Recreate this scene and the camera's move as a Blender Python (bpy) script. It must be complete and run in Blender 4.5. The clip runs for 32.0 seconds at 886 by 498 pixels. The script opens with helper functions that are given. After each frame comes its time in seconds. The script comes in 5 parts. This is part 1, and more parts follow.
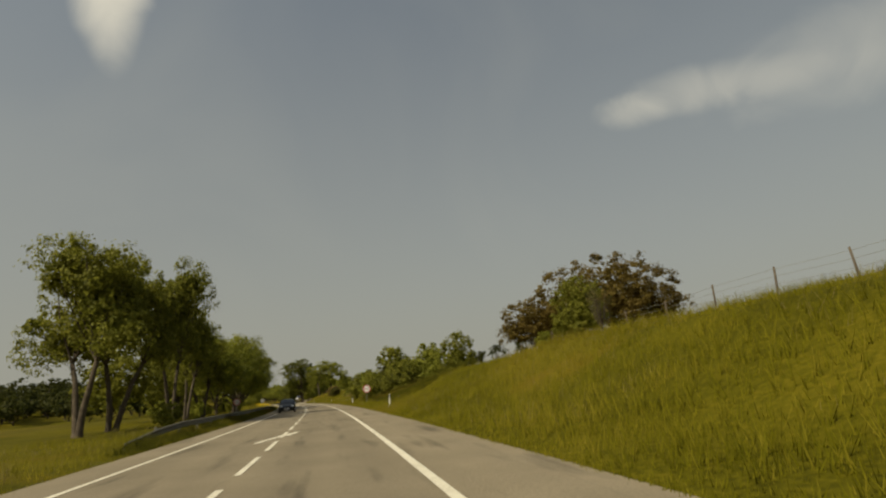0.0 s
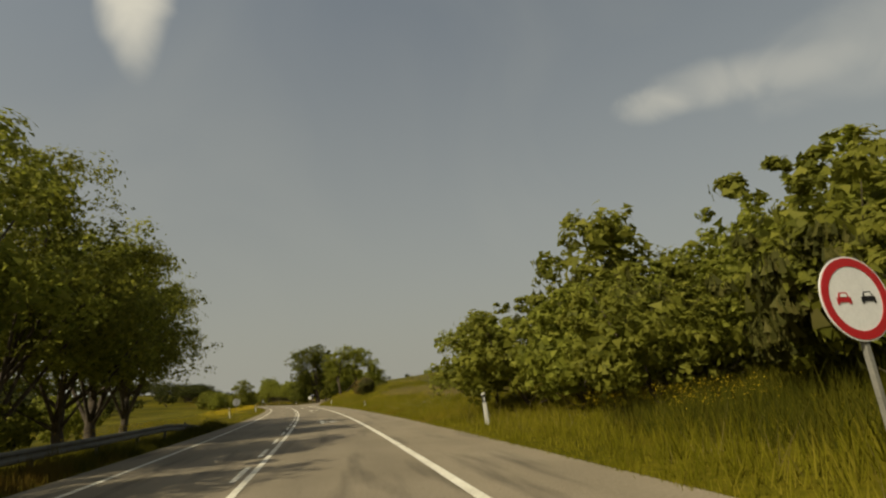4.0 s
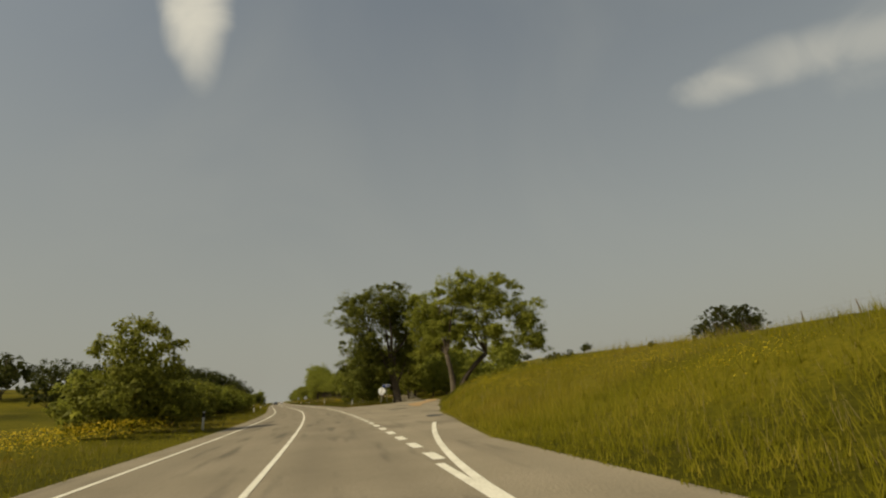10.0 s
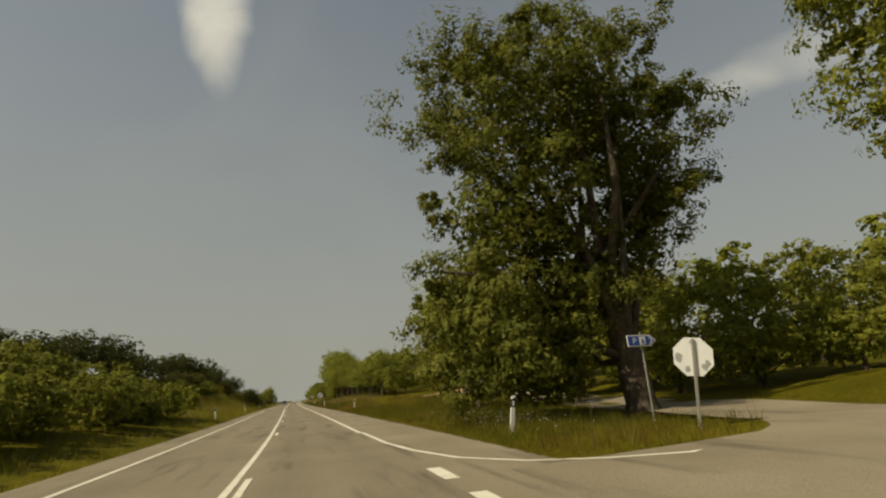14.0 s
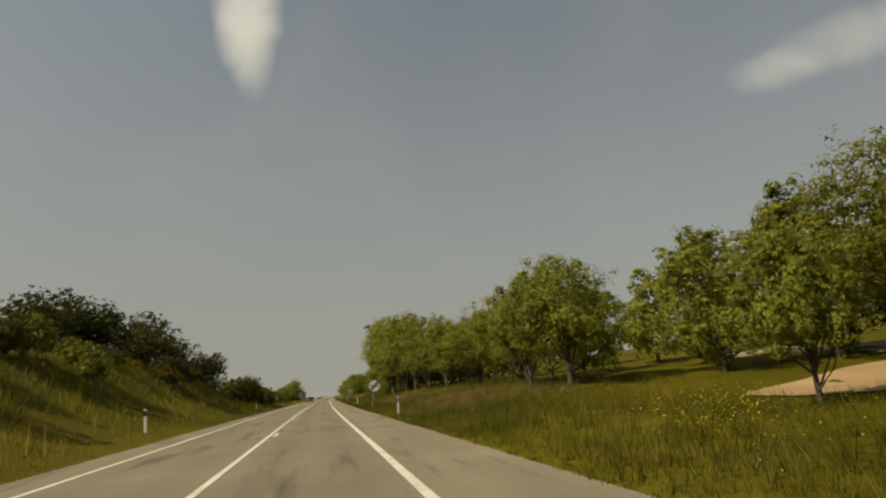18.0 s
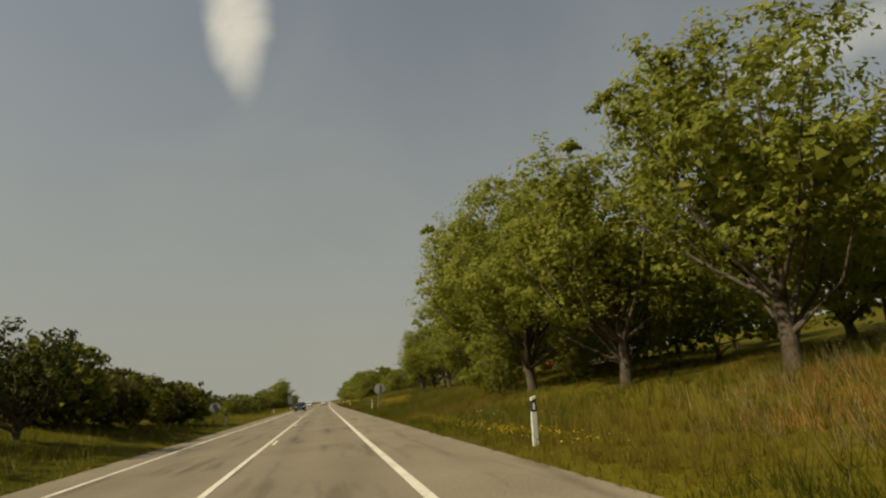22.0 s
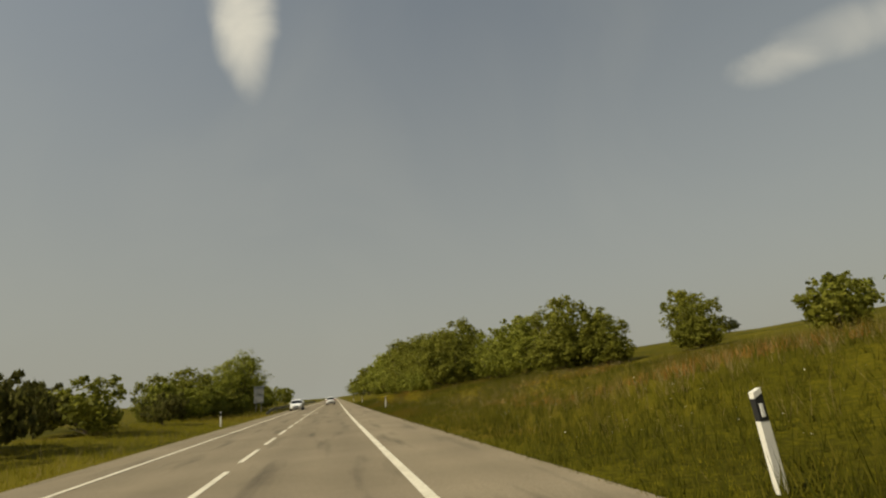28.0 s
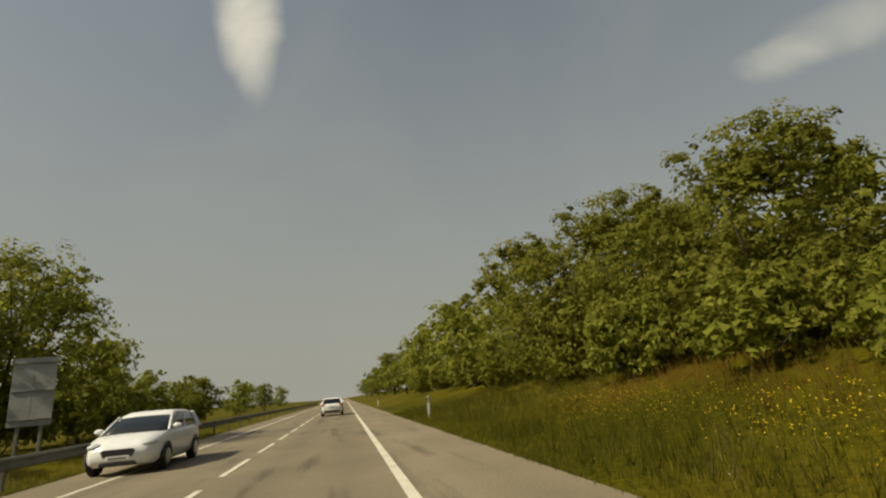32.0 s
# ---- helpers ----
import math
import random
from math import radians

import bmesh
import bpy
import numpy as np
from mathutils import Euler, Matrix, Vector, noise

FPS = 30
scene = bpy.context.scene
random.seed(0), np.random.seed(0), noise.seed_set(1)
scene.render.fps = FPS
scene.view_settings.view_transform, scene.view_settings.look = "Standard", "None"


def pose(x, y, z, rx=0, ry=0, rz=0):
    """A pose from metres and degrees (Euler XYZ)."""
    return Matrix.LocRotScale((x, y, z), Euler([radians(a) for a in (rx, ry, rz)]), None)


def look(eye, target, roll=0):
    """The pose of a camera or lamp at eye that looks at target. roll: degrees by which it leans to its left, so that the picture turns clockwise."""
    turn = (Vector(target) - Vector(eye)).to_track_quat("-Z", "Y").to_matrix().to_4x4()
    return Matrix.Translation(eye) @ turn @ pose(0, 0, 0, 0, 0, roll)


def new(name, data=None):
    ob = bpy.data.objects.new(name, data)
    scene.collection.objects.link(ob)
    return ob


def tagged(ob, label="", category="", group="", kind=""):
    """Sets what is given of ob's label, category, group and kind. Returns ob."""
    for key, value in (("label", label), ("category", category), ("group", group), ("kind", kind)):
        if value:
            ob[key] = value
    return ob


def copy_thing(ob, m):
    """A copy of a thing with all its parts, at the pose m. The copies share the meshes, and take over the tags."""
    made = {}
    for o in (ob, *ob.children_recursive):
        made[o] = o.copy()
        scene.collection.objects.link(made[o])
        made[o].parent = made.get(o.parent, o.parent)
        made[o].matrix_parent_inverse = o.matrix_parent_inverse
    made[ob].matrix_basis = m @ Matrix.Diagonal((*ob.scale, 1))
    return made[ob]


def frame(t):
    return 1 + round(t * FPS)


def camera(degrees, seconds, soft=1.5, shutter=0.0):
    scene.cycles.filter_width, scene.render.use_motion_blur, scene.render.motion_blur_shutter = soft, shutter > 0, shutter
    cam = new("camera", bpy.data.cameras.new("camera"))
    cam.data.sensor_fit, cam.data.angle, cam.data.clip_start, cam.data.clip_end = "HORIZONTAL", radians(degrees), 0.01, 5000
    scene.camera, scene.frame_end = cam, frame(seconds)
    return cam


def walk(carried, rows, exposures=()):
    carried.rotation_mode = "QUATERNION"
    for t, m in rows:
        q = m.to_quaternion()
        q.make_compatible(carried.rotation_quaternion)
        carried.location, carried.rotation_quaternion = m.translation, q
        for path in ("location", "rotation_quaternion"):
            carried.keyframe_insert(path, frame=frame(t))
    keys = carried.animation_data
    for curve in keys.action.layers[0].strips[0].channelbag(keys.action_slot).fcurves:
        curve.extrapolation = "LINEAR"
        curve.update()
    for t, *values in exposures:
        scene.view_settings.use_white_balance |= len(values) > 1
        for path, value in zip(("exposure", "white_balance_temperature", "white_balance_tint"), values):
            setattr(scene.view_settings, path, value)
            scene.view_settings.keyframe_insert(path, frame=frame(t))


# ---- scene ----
cam = camera(83.0, 32.0, soft=2.2)
PATH = [
    (0, (0.00, -0.00, 1.35), (2.340, 9.349, 4.019), -4.48),
    (0.5, (0.09, 7.86, 1.35), (2.411, 17.213, 4.015), -4.37),
    (1, (0.14, 15.70, 1.35), (2.508, 25.049, 3.999), -4.99),
    (1.5, (0.15, 23.52, 1.35), (2.489, 32.897, 3.913), -4.96),
    (2, (0.11, 31.32, 1.35), (2.343, 40.676, 4.071), -5.07),
    (2.5, (0.03, 39.10, 1.35), (2.166, 48.487, 4.062), -5.06),
    (3, (-0.10, 46.88, 1.35), (1.974, 56.280, 4.059), -4.61),
    (3.5, (-0.29, 54.66, 1.35), (1.748, 64.064, 4.063), -4.22),
    (4, (-0.53, 62.43, 1.35), (1.452, 71.861, 4.032), -4.50),
    (4.5, (-0.83, 70.21, 1.35), (1.098, 79.650, 4.032), -4.50),
    (5, (-1.19, 77.99, 1.35), (0.685, 87.437, 4.032), -4.50),
    (5.5, (-1.61, 85.76, 1.35), (0.210, 95.224, 4.008), -4.67),
    (6, (-2.09, 93.52, 1.35), (-0.418, 102.992, 4.072), -4.50),
    (6.5, (-2.65, 101.27, 1.35), (-1.083, 110.753, 4.105), -4.40),
    (7, (-3.27, 109.02, 1.35), (-1.695, 118.499, 4.103), -4.18),
    (7.5, (-3.94, 116.77, 1.35), (-2.327, 126.265, 4.039), -4.39),
    (8, (-4.59, 124.55, 1.35), (-3.015, 134.045, 4.064), -4.62),
    (8.5, (-5.30, 132.37, 1.35), (-3.944, 141.911, 4.029), -4.99),
    (9, (-6.11, 140.22, 1.35), (-4.862, 149.767, 4.056), -4.82),
    (9.5, (-7.07, 148.06, 1.35), (-5.918, 157.614, 4.067), -4.85),
    (10, (-8.11, 155.85, 1.35), (-7.188, 165.434, 4.045), -4.35),
    (10.5, (-9.20, 163.57, 1.35), (-8.302, 173.164, 4.013), -4.55),
    (11, (-10.33, 171.21, 1.35), (-9.456, 180.810, 3.997), -4.75),
    (11.5, (-11.50, 178.76, 1.35), (-10.727, 188.356, 4.043), -4.62),
    (12, (-12.72, 186.20, 1.35), (-12.046, 195.804, 4.066), -4.21),
    (12.5, (-13.97, 193.54, 1.35), (-13.295, 203.127, 4.101), -4.16),
    (13, (-15.27, 200.76, 1.35), (-14.509, 210.361, 4.026), -4.01),
    (13.5, (-16.63, 207.89, 1.35), (-15.941, 217.510, 4.000), -4.49),
    (14, (-18.06, 215.02, 1.35), (-17.483, 224.625, 4.054), -4.07),
    (14.5, (-19.54, 222.18, 1.35), (-19.049, 231.810, 3.989), -4.95),
    (15, (-21.09, 229.38, 1.35), (-20.682, 239.004, 4.032), -4.50),
    (15.5, (-22.73, 236.61, 1.35), (-22.400, 246.242, 4.032), -4.50),
    (16, (-24.46, 243.88, 1.35), (-24.201, 253.508, 4.032), -4.50),
    (16.5, (-26.22, 251.18, 1.35), (-26.041, 260.795, 4.083), -3.77),
    (17, (-27.95, 258.53, 1.35), (-27.746, 268.131, 4.132), -4.10),
    (17.5, (-29.63, 265.92, 1.35), (-29.485, 275.520, 4.128), -4.09),
    (18, (-31.38, 273.29, 1.35), (-31.383, 282.927, 4.038), -3.67),
    (18.5, (-33.25, 280.60, 1.35), (-33.338, 290.247, 3.975), -4.30),
    (19, (-35.16, 287.84, 1.35), (-35.322, 297.464, 4.050), -4.64),
    (19.5, (-37.04, 295.00, 1.35), (-37.227, 304.635, 4.028), -4.59),
    (20, (-38.91, 302.09, 1.35), (-39.097, 311.724, 4.008), -5.10),
    (20.5, (-40.73, 309.12, 1.35), (-40.930, 318.757, 4.007), -4.89),
    (21, (-42.50, 316.14, 1.35), (-42.555, 325.783, 4.002), -4.68),
    (21.5, (-44.16, 323.20, 1.35), (-44.119, 332.823, 4.073), -4.60),
    (22, (-45.80, 330.30, 1.35), (-45.691, 339.921, 4.076), -4.73),
    (22.5, (-47.43, 337.43, 1.35), (-47.287, 347.058, 4.059), -4.78),
    (23, (-49.09, 344.60, 1.35), (-48.920, 354.238, 4.014), -4.77),
    (23.5, (-50.71, 351.82, 1.35), (-50.548, 361.435, 4.102), -4.60),
    (24, (-52.34, 359.10, 1.35), (-52.298, 368.722, 4.055), -4.91),
    (24.5, (-54.06, 366.39, 1.35), (-54.176, 376.005, 4.097), -4.29),
    (25, (-55.88, 373.68, 1.35), (-56.076, 383.308, 4.065), -4.56),
    (25.5, (-57.79, 380.95, 1.35), (-58.062, 390.588, 4.009), -4.67),
    (26, (-59.69, 388.21, 1.35), (-59.996, 397.838, 4.043), -4.48),
    (26.5, (-61.48, 395.51, 1.35), (-61.592, 405.140, 4.036), -4.38),
    (27, (-63.27, 402.83, 1.35), (-63.348, 412.461, 4.032), -4.50),
    (27.5, (-65.05, 410.17, 1.35), (-65.088, 419.803, 4.032), -4.50),
    (28, (-66.80, 417.53, 1.35), (-66.811, 427.167, 4.032), -4.50),
    (28.5, (-68.55, 424.92, 1.35), (-68.520, 434.536, 4.078), -4.49),
    (29, (-70.27, 432.31, 1.35), (-70.248, 441.931, 4.084), -4.57),
    (29.5, (-71.95, 439.70, 1.35), (-71.941, 449.316, 4.110), -4.62),
    (30, (-73.60, 447.04, 1.35), (-73.633, 456.654, 4.097), -4.23),
    (30.5, (-75.22, 454.28, 1.35), (-75.271, 463.906, 4.055), -4.23),
    (31, (-76.83, 461.41, 1.35), (-76.909, 471.068, 3.959), -4.71),
    (31.5, (-78.41, 468.49, 1.35), (-78.512, 478.150, 3.932), -4.82),
    (32, (-80.03, 475.53, 1.35), (-80.178, 485.164, 4.038), -5.08),
]
walk(cam, [(t, look(e, a, r)) for t, e, a, r in PATH], [(0, 0.15, 7150, 2), (15, 0.16, 7150, 2), (32, 0.20, 7150, 2)])


# ---- light ----
world = bpy.data.worlds.new("sky")
scene.world = world
world.use_nodes = True
wt = world.node_tree
SUN_EL, SUN_AZ = 43.0, 118.0   # degrees above the horizon; degrees to the left of +y


def unit(az, el):
    a, e = radians(az), radians(el)
    return Vector((-math.sin(a) * math.cos(e), math.cos(a) * math.cos(e), math.sin(e)))


def sky_world():
    nt = wt
    n, ln = nt.nodes, nt.links
    for x in list(n):
        n.remove(x)
    out = n.new("ShaderNodeOutputWorld")
    bg = n.new("ShaderNodeBackground")
    bg.inputs["Strength"].default_value = 0.085
    sky = n.new("ShaderNodeTexSky")
    sky.sky_type = "NISHITA"
    sky.sun_disc = False
    sky.sun_elevation = radians(SUN_EL)
    sky.sun_rotation = radians(-SUN_AZ)
    sky.air_density, sky.dust_density, sky.ozone_density = 1.0, 3.0, 1.2
    co = n.new("ShaderNodeTexCoord")
    noi = n.new("ShaderNodeTexNoise")
    noi.inputs["Scale"].default_value = 9.0
    noi.inputs["Detail"].default_value = 8.0
    noi.inputs["Distortion"].default_value = 0.6
    ln.new(co.outputs["Generated"], noi.inputs["Vector"])

    def dot(v):
        d = n.new("ShaderNodeVectorMath")
        d.operation = "DOT_PRODUCT"
        d.inputs[1].default_value = v
        ln.new(co.outputs["Generated"], d.inputs[0])
        return d.outputs["Value"]

    def op(kind, a, b=None, c=None):
        m = n.new("ShaderNodeMath")
        m.operation = kind
        for i, x in enumerate((a, b, c)):
            if x is None:
                continue
            if isinstance(x, (int, float)):
                m.inputs[i].default_value = x
            else:
                ln.new(x, m.inputs[i])
        return m.outputs[0]

    def mix(a, b, fac):
        m = n.new("ShaderNodeMix")
        m.data_type = "RGBA"
        ln.new(fac, m.inputs["Factor"])
        for sock, x in ((m.inputs["A"], a), (m.inputs["B"], b)):
            if isinstance(x, tuple):
                sock.default_value = (*x, 1)
            else:
                ln.new(x, sock)
        return m.outputs["Result"]

    # thin high haze greys the whole sky
    up = dot((0, 0, 1))
    hz = op("MULTIPLY_ADD", up, -0.95, 1.0)
    hz = op("MAXIMUM", hz, 0.25)
    col = mix(sky.outputs["Color"], (3.47, 3.44, 3.28), hz)
    wisp = n.new("ShaderNodeTexNoise")
    wisp.inputs["Scale"].default_value = 2.2
    wisp.inputs["Detail"].default_value = 7.0
    wisp.inputs["Distortion"].default_value = 0.8
    ln.new(co.outputs["Generated"], wisp.inputs["Vector"])
    wf = n.new("ShaderNodeMapRange")
    wf.inputs["From Min"].default_value, wf.inputs["From Max"].default_value = 0.48, 0.78
    wf.inputs["To Min"].default_value, wf.inputs["To Max"].default_value = 0.0, 0.16
    ln.new(wisp.outputs["Fac"], wf.inputs["Value"])
    col = mix(col, (4.2, 4.2, 4.1), wf.outputs["Result"])

    # bright cloud banks: azimuth, elevation, half width, half height, lean, strength
    for az, el, rw, rh, lean, k in ((23.8, 40.6, 2.6, 7.8, 8, 0.78), (-38.0, 27.2, 3.2, 1.5, -10, 0.26), (-46.5, 27.0, 8.5, 1.9, -8, 0.26), (-57.0, 26.0, 9.0, 3.6, 0, 0.20)):
        c = unit(az, el)
        right = Vector((math.cos(radians(az)), math.sin(radians(az)), 0))
        upv = right.cross(c)
        cl, sl = math.cos(radians(lean)), math.sin(radians(lean))
        a_ax, b_ax = right * cl + upv * sl, upv * cl - right * sl
        a = op("DIVIDE", dot(a_ax), math.sin(radians(rw)))
        b = op("DIVIDE", dot(b_ax), math.sin(radians(rh)))
        # the tall bank thins out downwards
        if rh > rw:
            a = op("DIVIDE", a, op("MAXIMUM", op("MULTIPLY_ADD", b, 0.18, 1.0), 0.6))
        r2 = op("ADD", op("MULTIPLY", a, a), op("MULTIPLY", b, b))
        r2 = op("ADD", r2, op("MULTIPLY_ADD", noi.outputs["Fac"], 2.6, -1.3))
        m = n.new("ShaderNodeMapRange")
        m.interpolation_type = "SMOOTHSTEP"
        m.inputs["From Min"].default_value, m.inputs["From Max"].default_value = 2.1, -0.7
        m.inputs["To Min"].default_value, m.inputs["To Max"].default_value = 0.0, k
        ln.new(r2, m.inputs["Value"])
        front = op("GREATER_THAN", dot(c), 0.3)
        col = mix(col, (8.6, 8.0, 7.2), op("MULTIPLY", m.outputs["Result"], front))
    ln.new(col, bg.inputs["Color"])
    ln.new(bg.outputs[0], out.inputs["Surface"])


sky_world()
sun = new("sun", bpy.data.lights.new("sun", "SUN"))
sun.data.energy = 4.2
sun.data.angle = radians(0.7)
sun.data.color = (1.0, 0.90, 0.74)
sun.rotation_euler = unit(SUN_AZ, SUN_EL).to_track_quat("Z", "Y").to_euler()


# ---- materials ----
def mat(name, stops, scale=1.0, rough=0.85, bump=0.2, metal=0.0, fine=14.0, translucent=0.0, island=0.0, coords="Object", spec=0.3, emit=0.0, span=(0.30, 0.70)):
    """Noise material: stops are colours from dark to light, mixed at a coarse and a fine scale."""
    m = bpy.data.materials.new(name)
    m.use_nodes = True
    nt = m.node_tree
    n, ln = nt.nodes, nt.links
    b = n["Principled BSDF"]
    co = n.new("ShaderNodeTexCoord")
    big, small = n.new("ShaderNodeTexNoise"), n.new("ShaderNodeTexNoise")
    big.inputs["Scale"].default_value, big.inputs["Detail"].default_value = scale, 5
    small.inputs["Scale"].default_value, small.inputs["Detail"].default_value = scale * fine, 4
    for t in (big, small):
        ln.new(co.outputs[coords], t.inputs["Vector"])
    mx = n.new("ShaderNodeMath")
    mx.operation = "MULTIPLY_ADD"
    mx.inputs[1].default_value = 0.45
    ln.new(small.outputs["Fac"], mx.inputs[0])
    half = n.new("ShaderNodeMath")
    half.operation = "MULTIPLY"
    half.inputs[1].default_value = 0.55
    ln.new(big.outputs["Fac"], half.inputs[0])
    ln.new(half.outputs[0], mx.inputs[2])
    fac = mx.outputs[0]
    if island:
        ge = n.new("ShaderNodeNewGeometry")
        ad = n.new("ShaderNodeMath")
        ad.operation = "MULTIPLY_ADD"
        ad.inputs[1].default_value = island
        ln.new(ge.outputs["Random Per Island"], ad.inputs[0])
        sh = n.new("ShaderNodeMath")
        sh.operation = "SUBTRACT"
        sh.inputs[1].default_value = island / 2
        ln.new(fac, ad.inputs[2])
        ln.new(ad.outputs[0], sh.inputs[0])
        fac = sh.outputs[0]
    ramp = n.new("ShaderNodeValToRGB")
    el = ramp.color_ramp.elements
    lo, hi = span
    for i, c in enumerate(stops):
        p = lo + (hi - lo) * i / max(1, len(stops) - 1)
        e = el[i] if i < 2 else el.new(p)
        e.position = p
        e.color = (*c, 1)
    ln.new(fac, ramp.inputs["Fac"])
    ln.new(ramp.outputs["Color"], b.inputs["Base Color"])
    b.inputs["Roughness"].default_value = rough
    b.inputs["Metallic"].default_value = metal
    b.inputs["Specular IOR Level"].default_value = spec
    if bump:
        bp = n.new("ShaderNodeBump")
        bp.inputs["Strength"].default_value = bump
        bp.inputs["Distance"].default_value = 0.05
        ln.new(small.outputs["Fac"], bp.inputs["Height"])
        ln.new(bp.outputs["Normal"], b.inputs["Normal"])
    if translucent:
        tr = n.new("ShaderNodeBsdfTranslucent")
        ln.new(ramp.outputs["Color"], tr.inputs["Color"])
        ms = n.new("ShaderNodeMixShader")
        ms.inputs[0].default_value = translucent
        ln.new(b.outputs[0], ms.inputs[1])
        ln.new(tr.outputs[0], ms.inputs[2])
        ln.new(ms.outputs[0], n["Material Output"].inputs["Surface"])
    if emit:
        b.inputs["Emission Strength"].default_value = emit
    return m


def plain(name, c, rough=0.5, metal=0.0, spec=0.5):
    return mat(name, [tuple(x * 0.88 for x in c), tuple(min(1, x * 1.08) for x in c)], 3.0, rough, 0.03, metal, 9.0, spec=spec)


LEAF_ASH = mat("leaf_ash", [(0.134, 0.146, 0.022), (0.232, 0.245, 0.036), (0.325, 0.320, 0.054)], 0.6, 0.6, 0, fine=5, translucent=0.55, spec=0.12, island=0.35)
LEAF_DARK = mat("leaf_dark", [(0.108, 0.114, 0.017), (0.190, 0.194, 0.028), (0.270, 0.260, 0.044)], 0.6, 0.6, 0, fine=5, translucent=0.55, spec=0.12, island=0.35)
# LEAF_DARK cut by a third: the tall tree's shaded side as colour
LEAF_SHADED = mat("leaf_shaded_tree", [(0.070, 0.078, 0.013), (0.128, 0.136, 0.021), (0.190, 0.188, 0.034)], 0.6, 0.6, 0, fine=5, translucent=0.5, spec=0.12, island=0.35)
LEAF_HOLM = mat("leaf_holm_oak", [(0.026, 0.032, 0.007), (0.050, 0.056, 0.011), (0.090, 0.090, 0.020)], 0.7, 0.6, 0, fine=5, translucent=0.45, spec=0.12, island=0.35)
LEAF_RUST = mat("leaf_rust_oak", [(0.085, 0.058, 0.014), (0.145, 0.102, 0.024), (0.205, 0.155, 0.040)], 0.5, 0.65, 0, fine=5, translucent=0.5, spec=0.12, island=0.4)
LEAF_GREY = mat("leaf_grey_shrub", [(0.060, 0.062, 0.014), (0.105, 0.103, 0.024), (0.15, 0.135, 0.038)], 0.7, 0.7, 0, fine=5, translucent=0.5, spec=0.12, island=0.4)
LEAF_BROOM = mat("leaf_dry_broom", [(0.11, 0.078, 0.022), (0.19, 0.138, 0.040), (0.27, 0.20, 0.062)], 0.7, 0.75, 0, fine=5, translucent=0.5, spec=0.12, island=0.4)
BARK = mat("bark", [(0.030, 0.022, 0.014), (0.075, 0.058, 0.040), (0.13, 0.105, 0.075)], 2.5, 0.95, 0.7, fine=8)
GRASS_BLADE = mat("grass_blade", [(0.080, 0.078, 0.004), (0.145, 0.132, 0.008), (0.225, 0.184, 0.022)], 0.25, 0.7, 0, fine=9, translucent=0.42, spec=0.06, island=0.26)
# less than half as bright as GRASS_BLADE, and a little greener
GRASS_DARK = mat("dark_grass_blade", [(0.030, 0.034, 0.003), (0.062, 0.061, 0.005), (0.118, 0.102, 0.013)], 0.25, 0.7, 0, fine=9, translucent=0.42, spec=0.06, island=0.26)
SORREL = mat("red_sorrel", [(0.15, 0.070, 0.016), (0.24, 0.115, 0.026), (0.33, 0.185, 0.05)], 0.4, 0.8, 0, fine=9, translucent=0.4, spec=0.06, island=0.4)
STRAW = mat("dry_grass_stem", [(0.13, 0.10, 0.042), (0.21, 0.165, 0.072), (0.30, 0.24, 0.115)], 0.4, 0.8, 0, fine=9, translucent=0.5, spec=0.06, island=0.4)
YELLOW = mat("yellow_petal", [(0.45, 0.30, 0.008), (0.62, 0.44, 0.015), (0.70, 0.55, 0.03)], 0.8, 0.6, 0, translucent=0.3, island=0.3)
WHITE_PETAL = mat("white_petal", [(0.45, 0.42, 0.28), (0.62, 0.60, 0.45), (0.75, 0.72, 0.60)], 0.8, 0.6, 0, translucent=0.3, island=0.3)
PAINT_W = mat("road_paint_white", [(0.42, 0.38, 0.29), (0.60, 0.56, 0.45), (0.70, 0.66, 0.55)], 1.3, 0.75, 0.15, fine=16)
POST_W = plain("post_white_plastic", (0.66, 0.64, 0.58), 0.5)
BLACK = plain("black_plastic", (0.015, 0.015, 0.016), 0.5)
STEEL = mat("galvanised_steel", [(0.15, 0.145, 0.12), (0.22, 0.21, 0.18), (0.29, 0.28, 0.24)], 2.0, 0.65, 0.06, 0.15)
# darker than STEEL: the shade on the rail's road face is in the colour
RAIL_STEEL = mat("shade_dark_rail_steel", [(0.085, 0.082, 0.065), (0.125, 0.12, 0.098), (0.17, 0.165, 0.14)], 2.0, 0.8, 0.08, 0.0)
GREYMETAL = mat("grey_sign_back", [(0.26, 0.26, 0.25), (0.34, 0.34, 0.32), (0.42, 0.42, 0.40)], 1.5, 0.55, 0.04, 0.2)
SIGN_W = plain("sign_white", (0.72, 0.71, 0.68), 0.35)
SIGN_R = plain("sign_red", (0.42, 0.02, 0.025), 0.35)
SIGN_B = plain("sign_blue", (0.02, 0.07, 0.32), 0.35)
SIGN_K = plain("sign_black", (0.012, 0.012, 0.014), 0.4)
SIGN_G = plain("sign_dark_grey", (0.09, 0.09, 0.095), 0.4)
WOODPOST = mat("weathered_post", [(0.05, 0.038, 0.026), (0.10, 0.078, 0.055), (0.17, 0.14, 0.10)], 4, 0.9, 0.5)
CAR_WHITE = plain("car_white_paint", (0.74, 0.74, 0.73), 0.22)
CAR_DARK = plain("car_dark_paint", (0.012, 0.015, 0.017), 0.18)
CAR_RED = plain("car_red_paint", (0.40, 0.03, 0.02), 0.25)
GLASS = plain("dark_car_glass", (0.010, 0.013, 0.015), 0.06, spec=0.8)
TYRE = plain("tyre_rubber", (0.014, 0.014, 0.014), 0.9)
